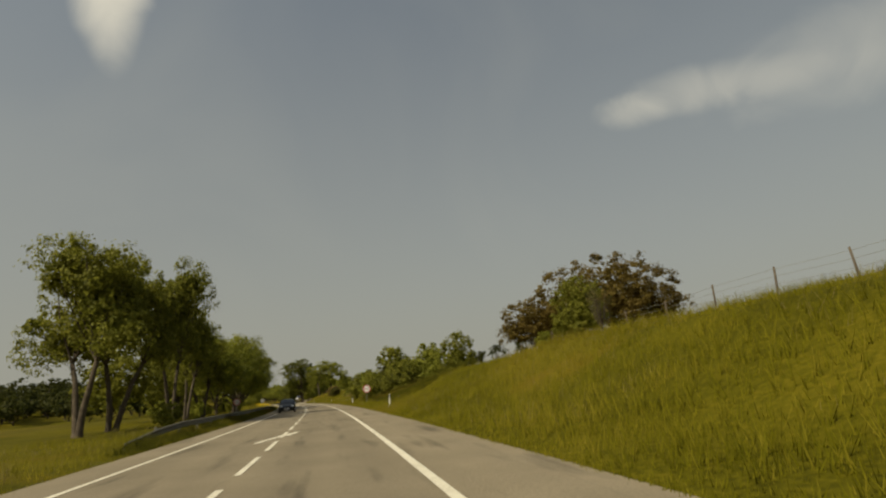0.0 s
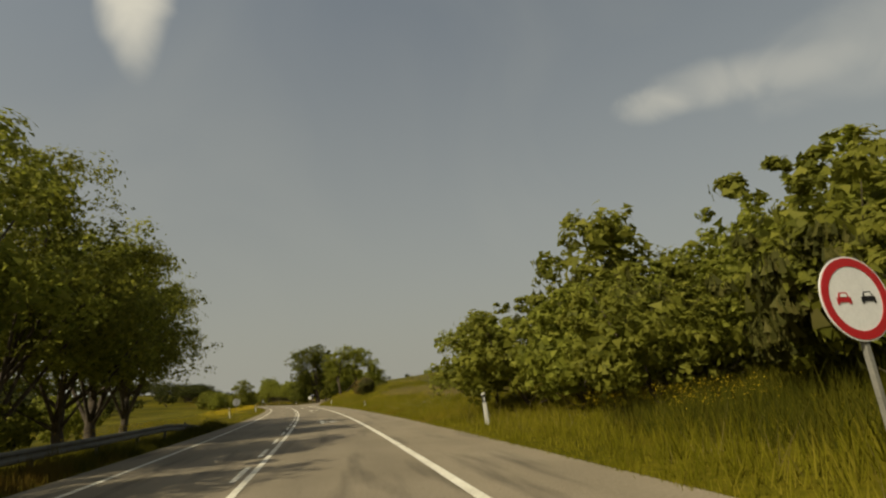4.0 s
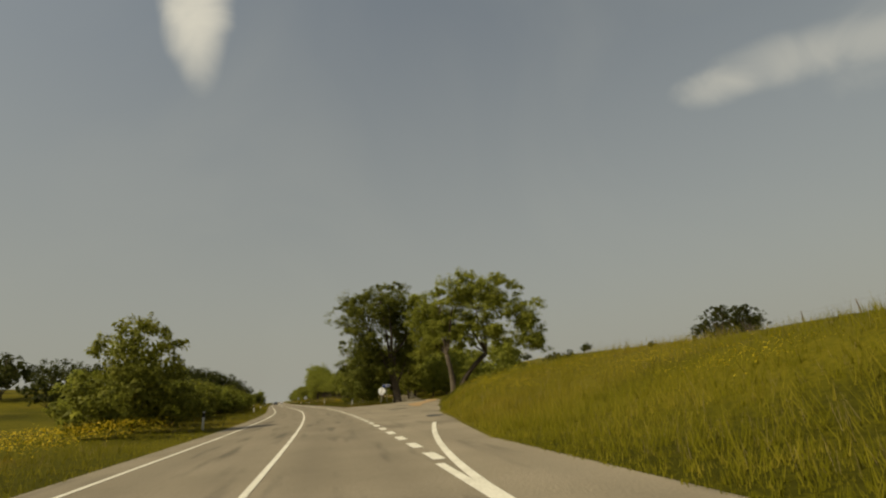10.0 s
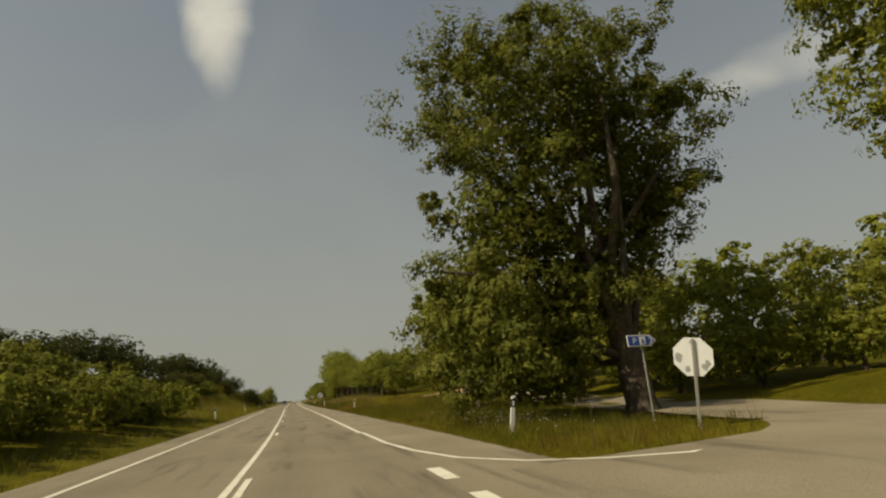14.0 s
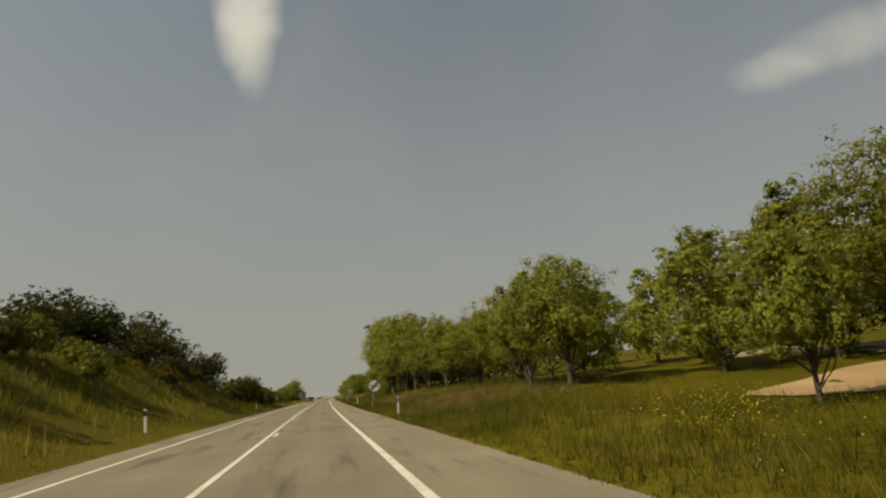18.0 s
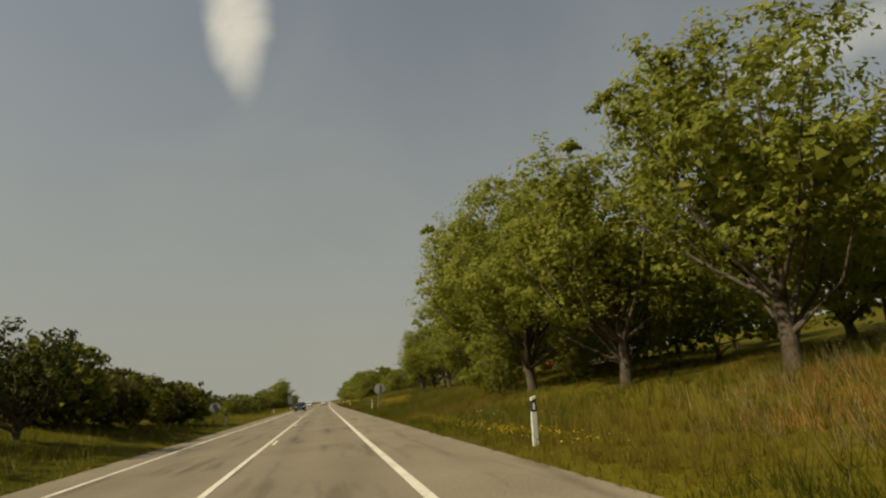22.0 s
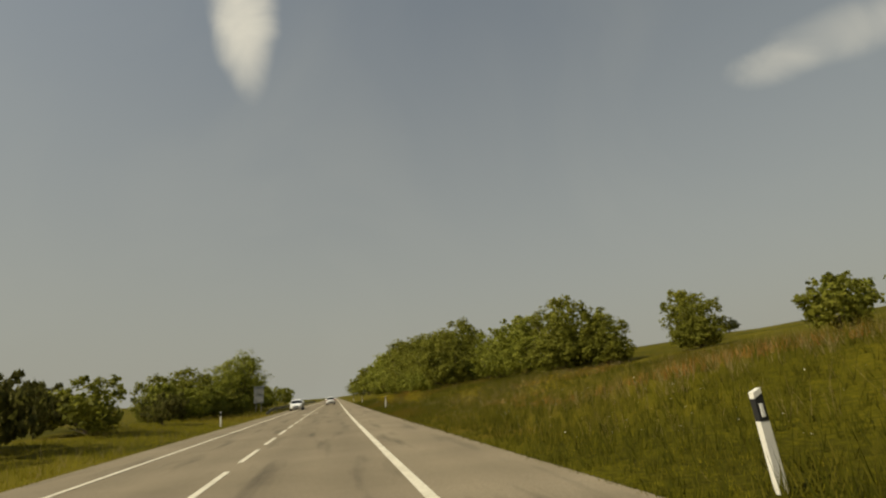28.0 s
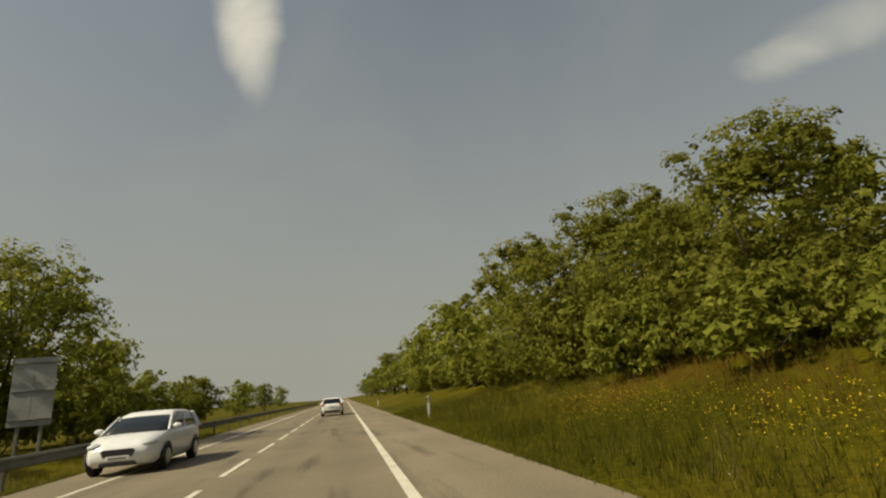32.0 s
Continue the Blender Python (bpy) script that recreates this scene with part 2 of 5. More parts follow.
RIM = plain("alloy_rim", (0.35, 0.35, 0.36), 0.3, 0.8)
LAMP_R = plain("red_tail_lamp", (0.32, 0.01, 0.01), 0.15)
LAMP_W = plain("clear_head_lamp", (0.55, 0.56, 0.58), 0.1)


def tinted(m, low, high, scale, amount, coords="Object"):
    """Adds patches of other colours at a large scale to a noise material."""
    nt = m.node_tree
    n, ln = nt.nodes, nt.links
    b = n["Principled BSDF"]
    src = b.inputs["Base Color"].links[0].from_socket
    co = n.new("ShaderNodeTexCoord")
    no = n.new("ShaderNodeTexNoise")
    no.inputs["Scale"].default_value, no.inputs["Detail"].default_value = scale, 6
    ln.new(co.outputs[coords], no.inputs["Vector"])
    mr = n.new("ShaderNodeMapRange")
    mr.inputs["From Min"].default_value, mr.inputs["From Max"].default_value = low, high
    mr.inputs["To Max"].default_value = 1.0
    ln.new(no.outputs["Fac"], mr.inputs["Value"])
    mx = n.new("ShaderNodeMix")
    mx.data_type = "RGBA"
    ln.new(mr.outputs["Result"], mx.inputs["Factor"])
    ln.new(src, mx.inputs["A"])
    mx.inputs["B"].default_value = (*amount, 1)
    ln.new(mx.outputs["Result"], b.inputs["Base Color"])
    for x in n:
        if x.bl_idname == "ShaderNodeBsdfTranslucent":
            ln.new(mx.outputs["Result"], x.inputs["Color"])
    return m


GROUND = mat("meadow_ground", [(0.034, 0.032, 0.002), (0.070, 0.063, 0.0035), (0.112, 0.092, 0.007)], 0.12, 0.95, 0.35, fine=62, spec=0.05, span=(0.38, 0.62))
tinted(GROUND, 0.53, 0.74, 0.035, (0.115, 0.088, 0.012))
tinted(GROUND, 0.60, 0.76, 0.16, (0.115, 0.078, 0.010))
tinted(GRASS_BLADE, 0.53, 0.74, 0.035, (0.20, 0.15, 0.020))
tinted(GRASS_BLADE, 0.60, 0.76, 0.16, (0.175, 0.126, 0.014))
tinted(GRASS_DARK, 0.54, 0.72, 0.09, (0.150, 0.088, 0.016))
SAND = mat("sandy_track", [(0.23, 0.145, 0.066), (0.32, 0.21, 0.10), (0.39, 0.275, 0.15)], 0.5, 0.95, 0.4, fine=18)
ASPHALT = mat("aged_asphalt", [(0.158, 0.130, 0.086), (0.204, 0.168, 0.112), (0.250, 0.208, 0.144)], 0.35, 0.9, 0.35, fine=60)


def wear_bands(m):
    """Darker wheel tracks along each lane, and patches; reads the road's own (across, along) layout."""
    nt = m.node_tree
    n, ln = nt.nodes, nt.links
    b = n["Principled BSDF"]
    src = b.inputs["Base Color"].links[0].from_socket
    uv = n.new("ShaderNodeUVMap")
    uv.uv_map = "across_along"
    sep = n.new("ShaderNodeSeparateXYZ")
    ln.new(uv.outputs[0], sep.inputs[0])
    ramp = n.new("ShaderNodeValToRGB")
    el = ramp.color_ramp.elements
    marks = [(-4.0, 1.0), (-2.3, 0.86), (-1.5, 0.97), (-0.7, 0.88), (0.2, 1.0), (1.0, 0.84), (1.8, 0.96), (2.6, 0.86), (3.4, 1.0), (4.2, 1.08), (4.9, 0.98), (5.8, 1.1)]
    for i, (d, v) in enumerate(marks):
        p = (d + 6) / 12
        e = el[i] if i < 2 else el.new(p)
        e.position, e.color = p, (v, v, v, 1)
    mr = n.new("ShaderNodeMapRange")
    mr.inputs["From Min"].default_value, mr.inputs["From Max"].default_value = -6, 6
    ln.new(sep.outputs["X"], mr.inputs["Value"])
    ln.new(mr.outputs["Result"], ramp.inputs["Fac"])
    # long streaks of tar and rubber
    sc = n.new("ShaderNodeVectorMath")
    sc.operation = "MULTIPLY"
    sc.inputs[1].default_value = (1.0, 0.11, 1)
    ln.new(uv.outputs[0], sc.inputs[0])
    no = n.new("ShaderNodeTexNoise")
    no.inputs["Scale"].default_value, no.inputs["Detail"].default_value = 1.6, 6
    ln.new(sc.outputs[0], no.inputs["Vector"])
    st = n.new("ShaderNodeMapRange")
    st.inputs["From Min"].default_value, st.inputs["From Max"].default_value = 0.55, 0.70
    st.inputs["To Min"].default_value, st.inputs["To Max"].default_value = 1.0, 0.56
    ln.new(no.outputs["Fac"], st.inputs["Value"])
    a = n.new("ShaderNodeMix")
    a.data_type, a.blend_type = "RGBA", "MULTIPLY"
    a.inputs["Factor"].default_value = 1
    ln.new(src, a.inputs["A"])
    ln.new(ramp.outputs["Color"], a.inputs["B"])
    c = n.new("ShaderNodeMix")
    c.data_type, c.blend_type = "RGBA", "MULTIPLY"
    c.inputs["Factor"].default_value = 1
    ln.new(a.outputs["Result"], c.inputs["A"])
    ln.new(st.outputs["Result"], c.inputs["B"])
    ln.new(c.outputs["Result"], b.inputs["Base Color"])


wear_bands(ASPHALT)
TAR = mat("dark_patch_asphalt", [(0.030, 0.027, 0.023), (0.055, 0.050, 0.042), (0.085, 0.077, 0.063)], 0.8, 0.9, 0.4, fine=20)


# ---- the road's line and the lie of the land ----
# s runs along the centre line, d across it (right is positive)
KS = np.array([-200, 0, 60, 120, 180, 240, 300, 360, 420, 480, 2600.0])
KH = np.array([-1.05, -1.05, 1.332, 5.356, 8.884, 13.818, 14.368, 13.551, 13.616, 12.935, 12.935])
AS = np.arange(-200, 2600.1, 0.5)
AH = np.radians(np.interp(AS, KS, KH))
AX = np.concatenate([[0], np.cumsum(-np.sin(AH[:-1]) * 0.5)])
AY = np.concatenate([[0], np.cumsum(np.cos(AH[:-1]) * 0.5)])
AX += -1.908 - AX[400]
AY += -0.027 - AY[400]
R_LINE, R_EDGE, L_EDGE = 3.42, 5.64, -4.25
LEFT_LINE = ((-60, 60, 110, 170, 215, 300, 365, 400, 450, 520, 900), (-2.92, -3.02, -3.22, -3.30, -3.0, -3.06, -3.10, -2.95, -2.76, -2.7, -2.8))


def xy(s, d):
    h = np.interp(s, AS, AH)
    return np.interp(s, AS, AX) + np.cos(h) * d, np.interp(s, AS, AY) + np.sin(h) * d


def heading(s):
    return math.degrees(float(np.interp(s, AS, AH)))


# heights across the land at stations along the road
D_R = np.array([5.78, 8, 11, 14, 18, 25, 40, 60, 90, 150, 300, 900])
D_L = np.array([4.15, 6, 9, 13, 20, 33, 60, 150, 400, 900])
RIGHT = [
    (-200, (0, .35, 1.6, 3.1, 3.8, 4.7, 6.2, 7.6, 9.5, 12, 16, 34)),
    (25, (0, .35, 1.6, 3.1, 3.75, 4.7, 6.0, 7.4, 9.5, 12, 16, 34)),
    (50, (0, .3, 1.2, 2.5, 3.2, 4.4, 5.6, 7.0, 9.2, 12, 16, 34)),
    (72, (0, .15, .6, 1.1, 1.7, 2.6, 4.6, 6.6, 9, 12, 17, 34)),
    (100, (0, .15, .4, .7, 1.1, 1.9, 4.6, 7.4, 10, 14, 20, 34)),
    (128, (0, .2, .6, 1.1, 1.5, 2.2, 4.6, 7.4, 10, 14, 20, 34)),
    (152, (0, .3, 1.1, 2.1, 2.7, 3.2, 5.0, 7.4, 10, 14, 20, 34)),
    (172, (0, .1, .9, 2.0, 2.7, 3.2, 4.6, 7.0, 9, 12, 20, 34)),
    (190, (0, .05, 1.0, 2.0, 2.7, 3.2, 4.2, 6.0, 8, 11, 19, 34)),
    (205, (0, 0, .1, .9, 2.1, 3.0, 3.8, 5.2, 7, 10, 18, 34)),
    (216, (0, 0, 0, .05, .8, 2.2, 3.2, 4.6, 6.5, 9, 17, 34)),
    (226, (0, 0, 0, .05, .1, 1.2, 2.6, 4.0, 6, 9, 17, 34)),
    (240, (0, .05, .1, .1, .1, .4, 1.6, 3.2, 5, 8, 16, 34)),
    (280, (0, .1, .25, .35, .45, .7, 1.6, 3.0, 5, 8, 15, 34)),
    (310, (0, .1, .6, 1.0, 1.3, 1.8, 2.9, 4.4, 6, 9, 15, 34)),
    (350, (0, .1, .5, 1.1, 1.7, 2.4, 3.4, 4.8, 7, 11, 17, 34)),
    (420, (0, .1, .5, 1.2, 1.8, 2.5, 3.4, 4.8, 8, 14, 24, 34)),
    (480, (0, .1, .6, 1.3, 1.8, 2.6, 3.9, 5.6, 8.5, 14, 24, 34)),
    (2600, (0, .1, .5, 1.0, 1.5, 2.2, 3.5, 5.0, 8, 12, 22, 34)),
]
LEFT = [
    (-200, (0, -.1, -.1, .1, .2, .2, 0, 1, 6, 26)),
    (80, (0, -.05, .0, .1, .2, .2, 0, 1, 6, 26)),
    (130, (0, .05, .1, .1, .1, 0, 0, 3, 10, 26)),
    (190, (0, .1, .3, .4, .5, .8, 1.2, 5, 10, 26)),
    (230, (0, .2, .5, .8, 1.4, 2.4, 4, 8, 14, 26)),
    (262, (0, .25, .9, 1.9, 3.4, 5.0, 7, 9, 14, 26)),
    (290, (0, .3, 1.5, 3.8, 5.8, 7.2, 8, 10, 14, 26)),
    (335, (0, .4, 1.9, 4.9, 6.6, 8.0, 9, 10, 14, 26)),
    (362, (0, .3, .9, 2.0, 3.4, 5, 6, 8, 12, 26)),
    (385, (0, .1, .4, .8, 1.0, 1.4, 2, 4, 10, 26)),
    (430, (0, -.1, .1, .3, .3, .3, 0, 1, 6, 26)),
    (2600, (0, -.1, .0, .0, 0, 0, 0, 1, 6, 26)),
]
RS = np.array([r[0] for r in RIGHT], float)
RZ = np.array([r[1] for r in RIGHT], float)
LS = np.array([r[0] for r in LEFT], float)
LZ = np.array([r[1] for r in LEFT], float)


def smooth_rows(S, Z, s):
    """Interpolates whole rows along s with an eased step between stations."""
    i = np.clip(np.searchsorted(S, s) - 1, 0, len(S) - 2)
    f = np.clip((s - S[i]) / (S[i + 1] - S[i]), 0, 1)
    f = f * f * (3 - 2 * f)
    return Z[i] * (1 - f)[:, None] + Z[i + 1] * f[:, None]


def wave(x, y, w, seed):
    a = seed * 1.7
    return (np.sin(x / w + a) * np.cos(y / (w * 1.13) - a * 0.6) + 0.6 * np.sin((x + y) / (w * 0.57) + a * 2.1)) / 1.6


# outer edge of the junction's mouth, (s, d): the land is level up to it
MOUTH = [(170, 5.7), (176, 6.5), (180, 7.2), (185, 7.9), (190, 8.9), (195, 10.2), (199, 11.2), (206, 12.9), (212, 14.8), (218, 16.8), (224.4, 18.6)]


def height(s, d):
    """The ground's height at s, d (arrays of one length, or numbers)."""
    s, d = np.atleast_1d(np.asarray(s, float)), np.atleast_1d(np.asarray(d, float))
    rr, ll = smooth_rows(RS, RZ, s), smooth_rows(LS, LZ, s)
    z = np.full(len(s), -0.06)
    for i in range(len(s)):
        if d[i] > R_EDGE:
            z[i] = np.interp(d[i], D_R, rr[i])
        elif d[i] < L_EDGE:
            z[i] = np.interp(-d[i], D_L, ll[i])
    off = np.clip(np.maximum(d - R_EDGE - 1.0, -d + L_EDGE - 1.0) / 8, 0, 1)
    far = np.clip((np.abs(d) - 40) / 120, 0, 1)
    mouth = np.interp(s, *np.array(MOUTH).T, left=0, right=0)
    level = np.clip((mouth + 2.2 - d) / 2.2, 0, 1) * (d > R_EDGE)
    z += off * (0.16 * wave(s, d, 3.1, 1) + 0.22 * wave(s, d, 9.0, 2)) + far * 1.2 * wave(s, d, 46.0, 3)
    z -= level * level * (3 - 2 * level) * np.maximum(z - .03, 0)
    return z


def ground_at(s, d):
    return float(height(s, d)[0])


def mesh(name, verts, faces, material, smooth=False):
    me = bpy.data.meshes.new(name)
    me.from_pydata(verts, [], faces)
    me.materials.append(material)
    if smooth:
        me.polygons.foreach_set("use_smooth", [True] * len(me.polygons))
    me.update()
    return me


def part(name, bm, material, parent, label=""):
    me = bpy.data.meshes.new(name)
    bm.to_mesh(me)
    bm.free()
    me.materials.append(material)
    ob = new(name, me)
    ob.parent = parent
    return tagged(ob, label)


def sub(name, me, parent, label=""):
    ob = new(name, me)
    ob.parent = parent
    return tagged(ob, label)


def thing(name, label, category, group="", kind=""):
    return tagged(new(name), label, category, group, kind)


def at(s, d, z=None, turn=0.0):
    """A pose standing on the ground at s, d, facing along the road."""
    x, y = xy(s, d)
    return pose(float(x), float(y), ground_at(s, d) if z is None else z, 0, 0, heading(s) + turn)


def grid(name, S, D, zfun, material, uv=False):
    ss, dd = np.meshgrid(S, D, indexing="ij")
    x, y = xy(ss.ravel(), dd.ravel())
    z = zfun(ss.ravel(), dd.ravel())
    m, k = len(S), len(D)
    idx = np.arange(m * k).reshape(m, k)
    q = np.stack([idx[:-1, :-1], idx[:-1, 1:], idx[1:, 1:], idx[1:, :-1]], -1).reshape(-1, 4)
    me = mesh(name, np.stack([x, y, z], 1).tolist(), q.tolist(), material, True)
    if uv:
        u = me.uv_layers.new(name="across_along")
        li = np.empty(len(me.loops), int)
        me.loops.foreach_get("vertex_index", li)
        u.data.foreach_set("uv", np.stack([dd.ravel()[li], ss.ravel()[li]], 1).ravel())
    return new(name, me)


S_G = np.concatenate([np.arange(-200, -40, 20), np.arange(-40, 560, 3.0), np.arange(560, 800, 20), np.arange(800, 2601, 150)])
D_G = np.concatenate([-np.array([900, 700, 520, 400, 300, 220, 150, 110, 80, 60, 48, 40, 33, 28, 24, 20, 17, 15, 13, 11, 10, 9, 8, 7, 6, 5, 4.15]),
                      [-4.0, 5.6], np.array([5.78, 6.6, 7.3, 8, 9, 10, 11, 12, 13, 14, 15, 16.5, 18, 20, 22.5, 25, 28, 32, 36, 40, 46, 52, 60, 74, 90, 120, 150, 220, 300, 420, 600, 900])])
ground = tagged(grid("ground", S_G, D_G, height, GROUND), "rolling green and ochre spring meadow beside the road", "ground", kind="structure")


def road_z(s, d):
    return 0.012 + 0 * s


S_ROAD = np.concatenate([np.arange(-200, 560, 4.0), np.arange(560, 2601, 60)])
def build_road():
    D = np.array([L_EDGE - 0.1, -3.0, -1.5, 0, 1.75, 3.5, 4.6, R_EDGE + 0.1])
    return tagged(grid("road", S_ROAD, D, road_z, ASPHALT, True), "sun-bleached grey-beige asphalt country road with worn wheel tracks", "road", kind="structure")


road = build_road()


# ---- markings ----
def ribbon(pts, width, z=0.020):
    """A flat painted strip along (s, d) points."""
    pts = np.array(pts, float)
    x, y = xy(pts[:, 0], pts[:, 1])
    p = np.stack([x, y], 1)
    t = np.gradient(p, axis=0)
    t /= np.linalg.norm(t, axis=1)[:, None]
    nrm = np.stack([t[:, 1], -t[:, 0]], 1) * width / 2
    a, b = p - nrm, p + nrm
    v = [(*q, z) for q in a] + [(*q, z) for q in b]
    k = len(pts)
    return v, [(i, k + i, k + i + 1, i + 1) for i in range(k - 1)]


marks = thing("lane_markings", "worn white painted lane lines on the asphalt", "road marking", kind="structure")


def line(name, pts, width, z=0.020):
    return sub(name, mesh(name, *ribbon(pts, width, z), PAINT_W), marks)


def run(s0, s1, d, step=4.0):
    k = max(2, int(abs(s1 - s0) / step) + 1)
    return [(s, d) for s in np.linspace(s0, s1, k)]


for a, b in ((-60, 60), (60, 166)):
    line("edge_line", run(a, b, R_LINE), 0.17)
line("edge_line", [(s, 3.5 + 2.45 * ((s - 162) / 16.5) ** 1.6) for s in np.linspace(162, 178.5, 12)], 0.17, 0.024)
line("edge_line", [(224.0, 8.6), (223.9, 7.8), (224.3, 6.4), (225.0, 5.2), (226.4, 4.3), (228.5, 3.82), (231, 3.58), (236, 3.5)], 0.15, 0.024)
for a, b in ((236, 330), (330, 430), (430, 560), (560, 900)):
    line("edge_line", run(a, b, R_LINE), 0.17)
for a, b in ((-60, 100), (100, 250), (250, 400), (400, 560), (560, 900)):
    line("edge_line", [(s, float(np.interp(s, *LEFT_LINE))) for s, _ in run(a, b, 0)], 0.14)
for a, b in ((63, 150), (150, 250), (250, 384)):
    line("centre_line", run(a, b, 0.12), 0.13)
for k in range(-8, 13):
    s = 1.6 + 4.82 * k
    line("dash", run(s, s + 3.2, 0.08), 0.13)
for k in range(18):
    s = 64.6 + 4.1 * k
    line("dash", run(s, s + 2.2, -0.12), 0.12)
for k in range(11):
    s = 224.6 + 14.4 * k
    line("dash", run(s, s + 2.0, 0.34), 0.12)
for k in range(40):
    s = 385.1 + 4.8 * k
    line("dash", run(s, s + 3.2, 0.03), 0.13)
for k in range(24):
    s = 166.6 + 2.5 * k
    line("give_way_dash", run(s, s + 1.3, 3.55), 0.26)


def flat_poly(name, pts, z=0.020):
    x, y = xy(np.array([p[0] for p in pts], float), np.array([p[1] for p in pts], float))
    bm = bmesh.new()
    f = bm.faces.new([bm.verts.new((float(a), float(b), z)) for a, b in zip(x, y)])
    if f.normal.z < 0:
        f.normal_flip()
    bmesh.ops.triangulate(bm, faces=bm.faces[:])
    return part(name, bm, PAINT_W, marks)


def lane_arrow(s, d):
    """Straight-on and turn-right arrow, seen from the lane."""
    flat_poly("arrow", [(s, d - .09), (s + 3.2, d - .09), (s + 3.2, d - .36), (s + 4.5, d), (s + 3.2, d + .36), (s + 3.2, d + .09), (s + 1.75, d + .09), (s + 1.9, d + .5),
                        (s + 2.3, d + .5), (s + 1.5, d + .95), (s + .7, d + .5), (s + 1.2, d + .5), (s + 1.0, d + .09), (s, d + .09)], 0.022)


for s in (92.0, 124.2, 154.6):
    lane_arrow(s, 1.62)
flat_poly("arrow", [(146.0, 1.36), (147.6, 1.36), (147.6, 1.0), (149.6, 1.45), (147.6, 1.9), (147.6, 1.54), (146.0, 1.54)], 0.022)


def deflection_arrow(s):
    """A bent arrow across the centre line, head towards the oncoming lane."""
    flat_poly("arrow", [(s, -.62), (s + 1.9, -.42), (s + 1.5, -.28), (s + 2.9, .02), (s + 4.9, .60), (s + 4.6, .72), (s + 2.6, .16), (s + 1.3, -.10), (s + .95, .0)], 0.026)


def return_arrow(s):
    """A bent arrow across the centre line, head towards the near lane."""
    flat_poly("arrow", [(s, -.66), (s + 1.2, -.50), (s + 3.0, .02), (s + 2.95, -.16), (s + 3.9, .22), (s + 4.9, .68), (s + 3.5, .50), (s + 2.6, .34), (s + 2.75, .16), (s + .9, -.34), (s + .1, -.44)], 0.026)


for s in (19.0, 54.8):
    return_arrow(s)
for s in (390.6, 420.4, 473.6):
    deflection_arrow(s)

# ---- the side road, the sandy mouth, patches ----
SIDE = [(s, 4.6, d) for s, d in MOUTH] + [(224.9, 8.6, 18.4), (225.2, 10.4, 18.4), (225.7, 11.7, 18.4), (227.2, 12.9, 18.5), (234, 14.4, 19.2), (242, 15.6, 20.4), (254, 18.4, 23.0), (270, 22.8, 27.6), (290, 29.0, 34.0), (315, 37.0, 42.5)]


def patch_strip(name, rows, material, lift, label, cat="pavement", cols=8):
    S, D, Z = [], [], []
    for s, a, b in rows:
        for f in np.linspace(0, 1, cols):
            S.append(s)
            D.append(a + (b - a) * f)
    x, y = xy(np.array(S), np.array(D))
    z = height(S, D)
    z = np.maximum(z, 0) + lift
    k = len(rows)
    faces = [(i * cols + j, i * cols + j + 1, (i + 1) * cols + j + 1, (i + 1) * cols + j) for i in range(k - 1) for j in range(cols - 1)]
    me = mesh(name, np.stack([x, y, z], 1).tolist(), faces, material, True)
    u = me.uv_layers.new(name="across_along")
    li = np.empty(len(me.loops), int)
    me.loops.foreach_get("vertex_index", li)
    u.data.foreach_set("uv", np.stack([np.array(D)[li] * 0.5 + 1.0, np.array(S)[li]], 1).ravel())
    return tagged(new(name, me), label, cat, kind="structure")


def dense(rows, n):
    r = np.array(rows, float)
    s = np.linspace(r[0, 0], r[-1, 0], n)
    return [(a, np.interp(a, r[:, 0], r[:, 1]), np.interp(a, r[:, 0], r[:, 2])) for a in s]


side_road = patch_strip("side_road", dense(SIDE, 260), ASPHALT, 0.016, "grey asphalt side road curving off the junction", "road")
patch_strip("sandy_verge", dense([(203, 9.9, 10.4), (208, 10.4, 11.7), (212, 11.0, 13.0), (216, 12.2, 14.4), (221, 15.0, 16.8), (226, 17.2, 18.6)], 16), SAND, 0.05, "orange sand washed over the junction mouth", "sand")
patch_strip("sandy_track", dense([(286.6, 21.0, 25.0), (287.6, 18.0, 30.0), (289, 16.6, 34.0), (291, 16.4, 37.0), (292.4, 18.0, 38.0), (293.4, 24.0, 38.0)], 16), SAND, 0.06, "pale orange sandy track through the picnic ground", "track", 22)
patch_strip("tar_patch", dense([(182.7, 6.7, 7.0), (183.2, 6.6, 7.5), (184.0, 6.7, 7.7), (184.9, 6.9, 7.3)], 9), TAR, 0.026, "dark tar patch at the edge of the verge", "tar patch", 6)
patch_strip("tar_patch", dense([(199.6, 7.3, 7.9), (200.2, 6.9, 8.7), (200.9, 7.1, 8.9), (201.6, 7.6, 8.4)], 9), TAR, 0.026, "dark fresh tar patch in the junction", "tar patch", 6)
patch_strip("tar_patch", dense([(210.2, 9.4, 10.2), (210.7, 9.2, 10.9), (211.3, 9.8, 11.4)], 7), TAR, 0.026, "dark tar patch beside the sand", "tar patch", 6)


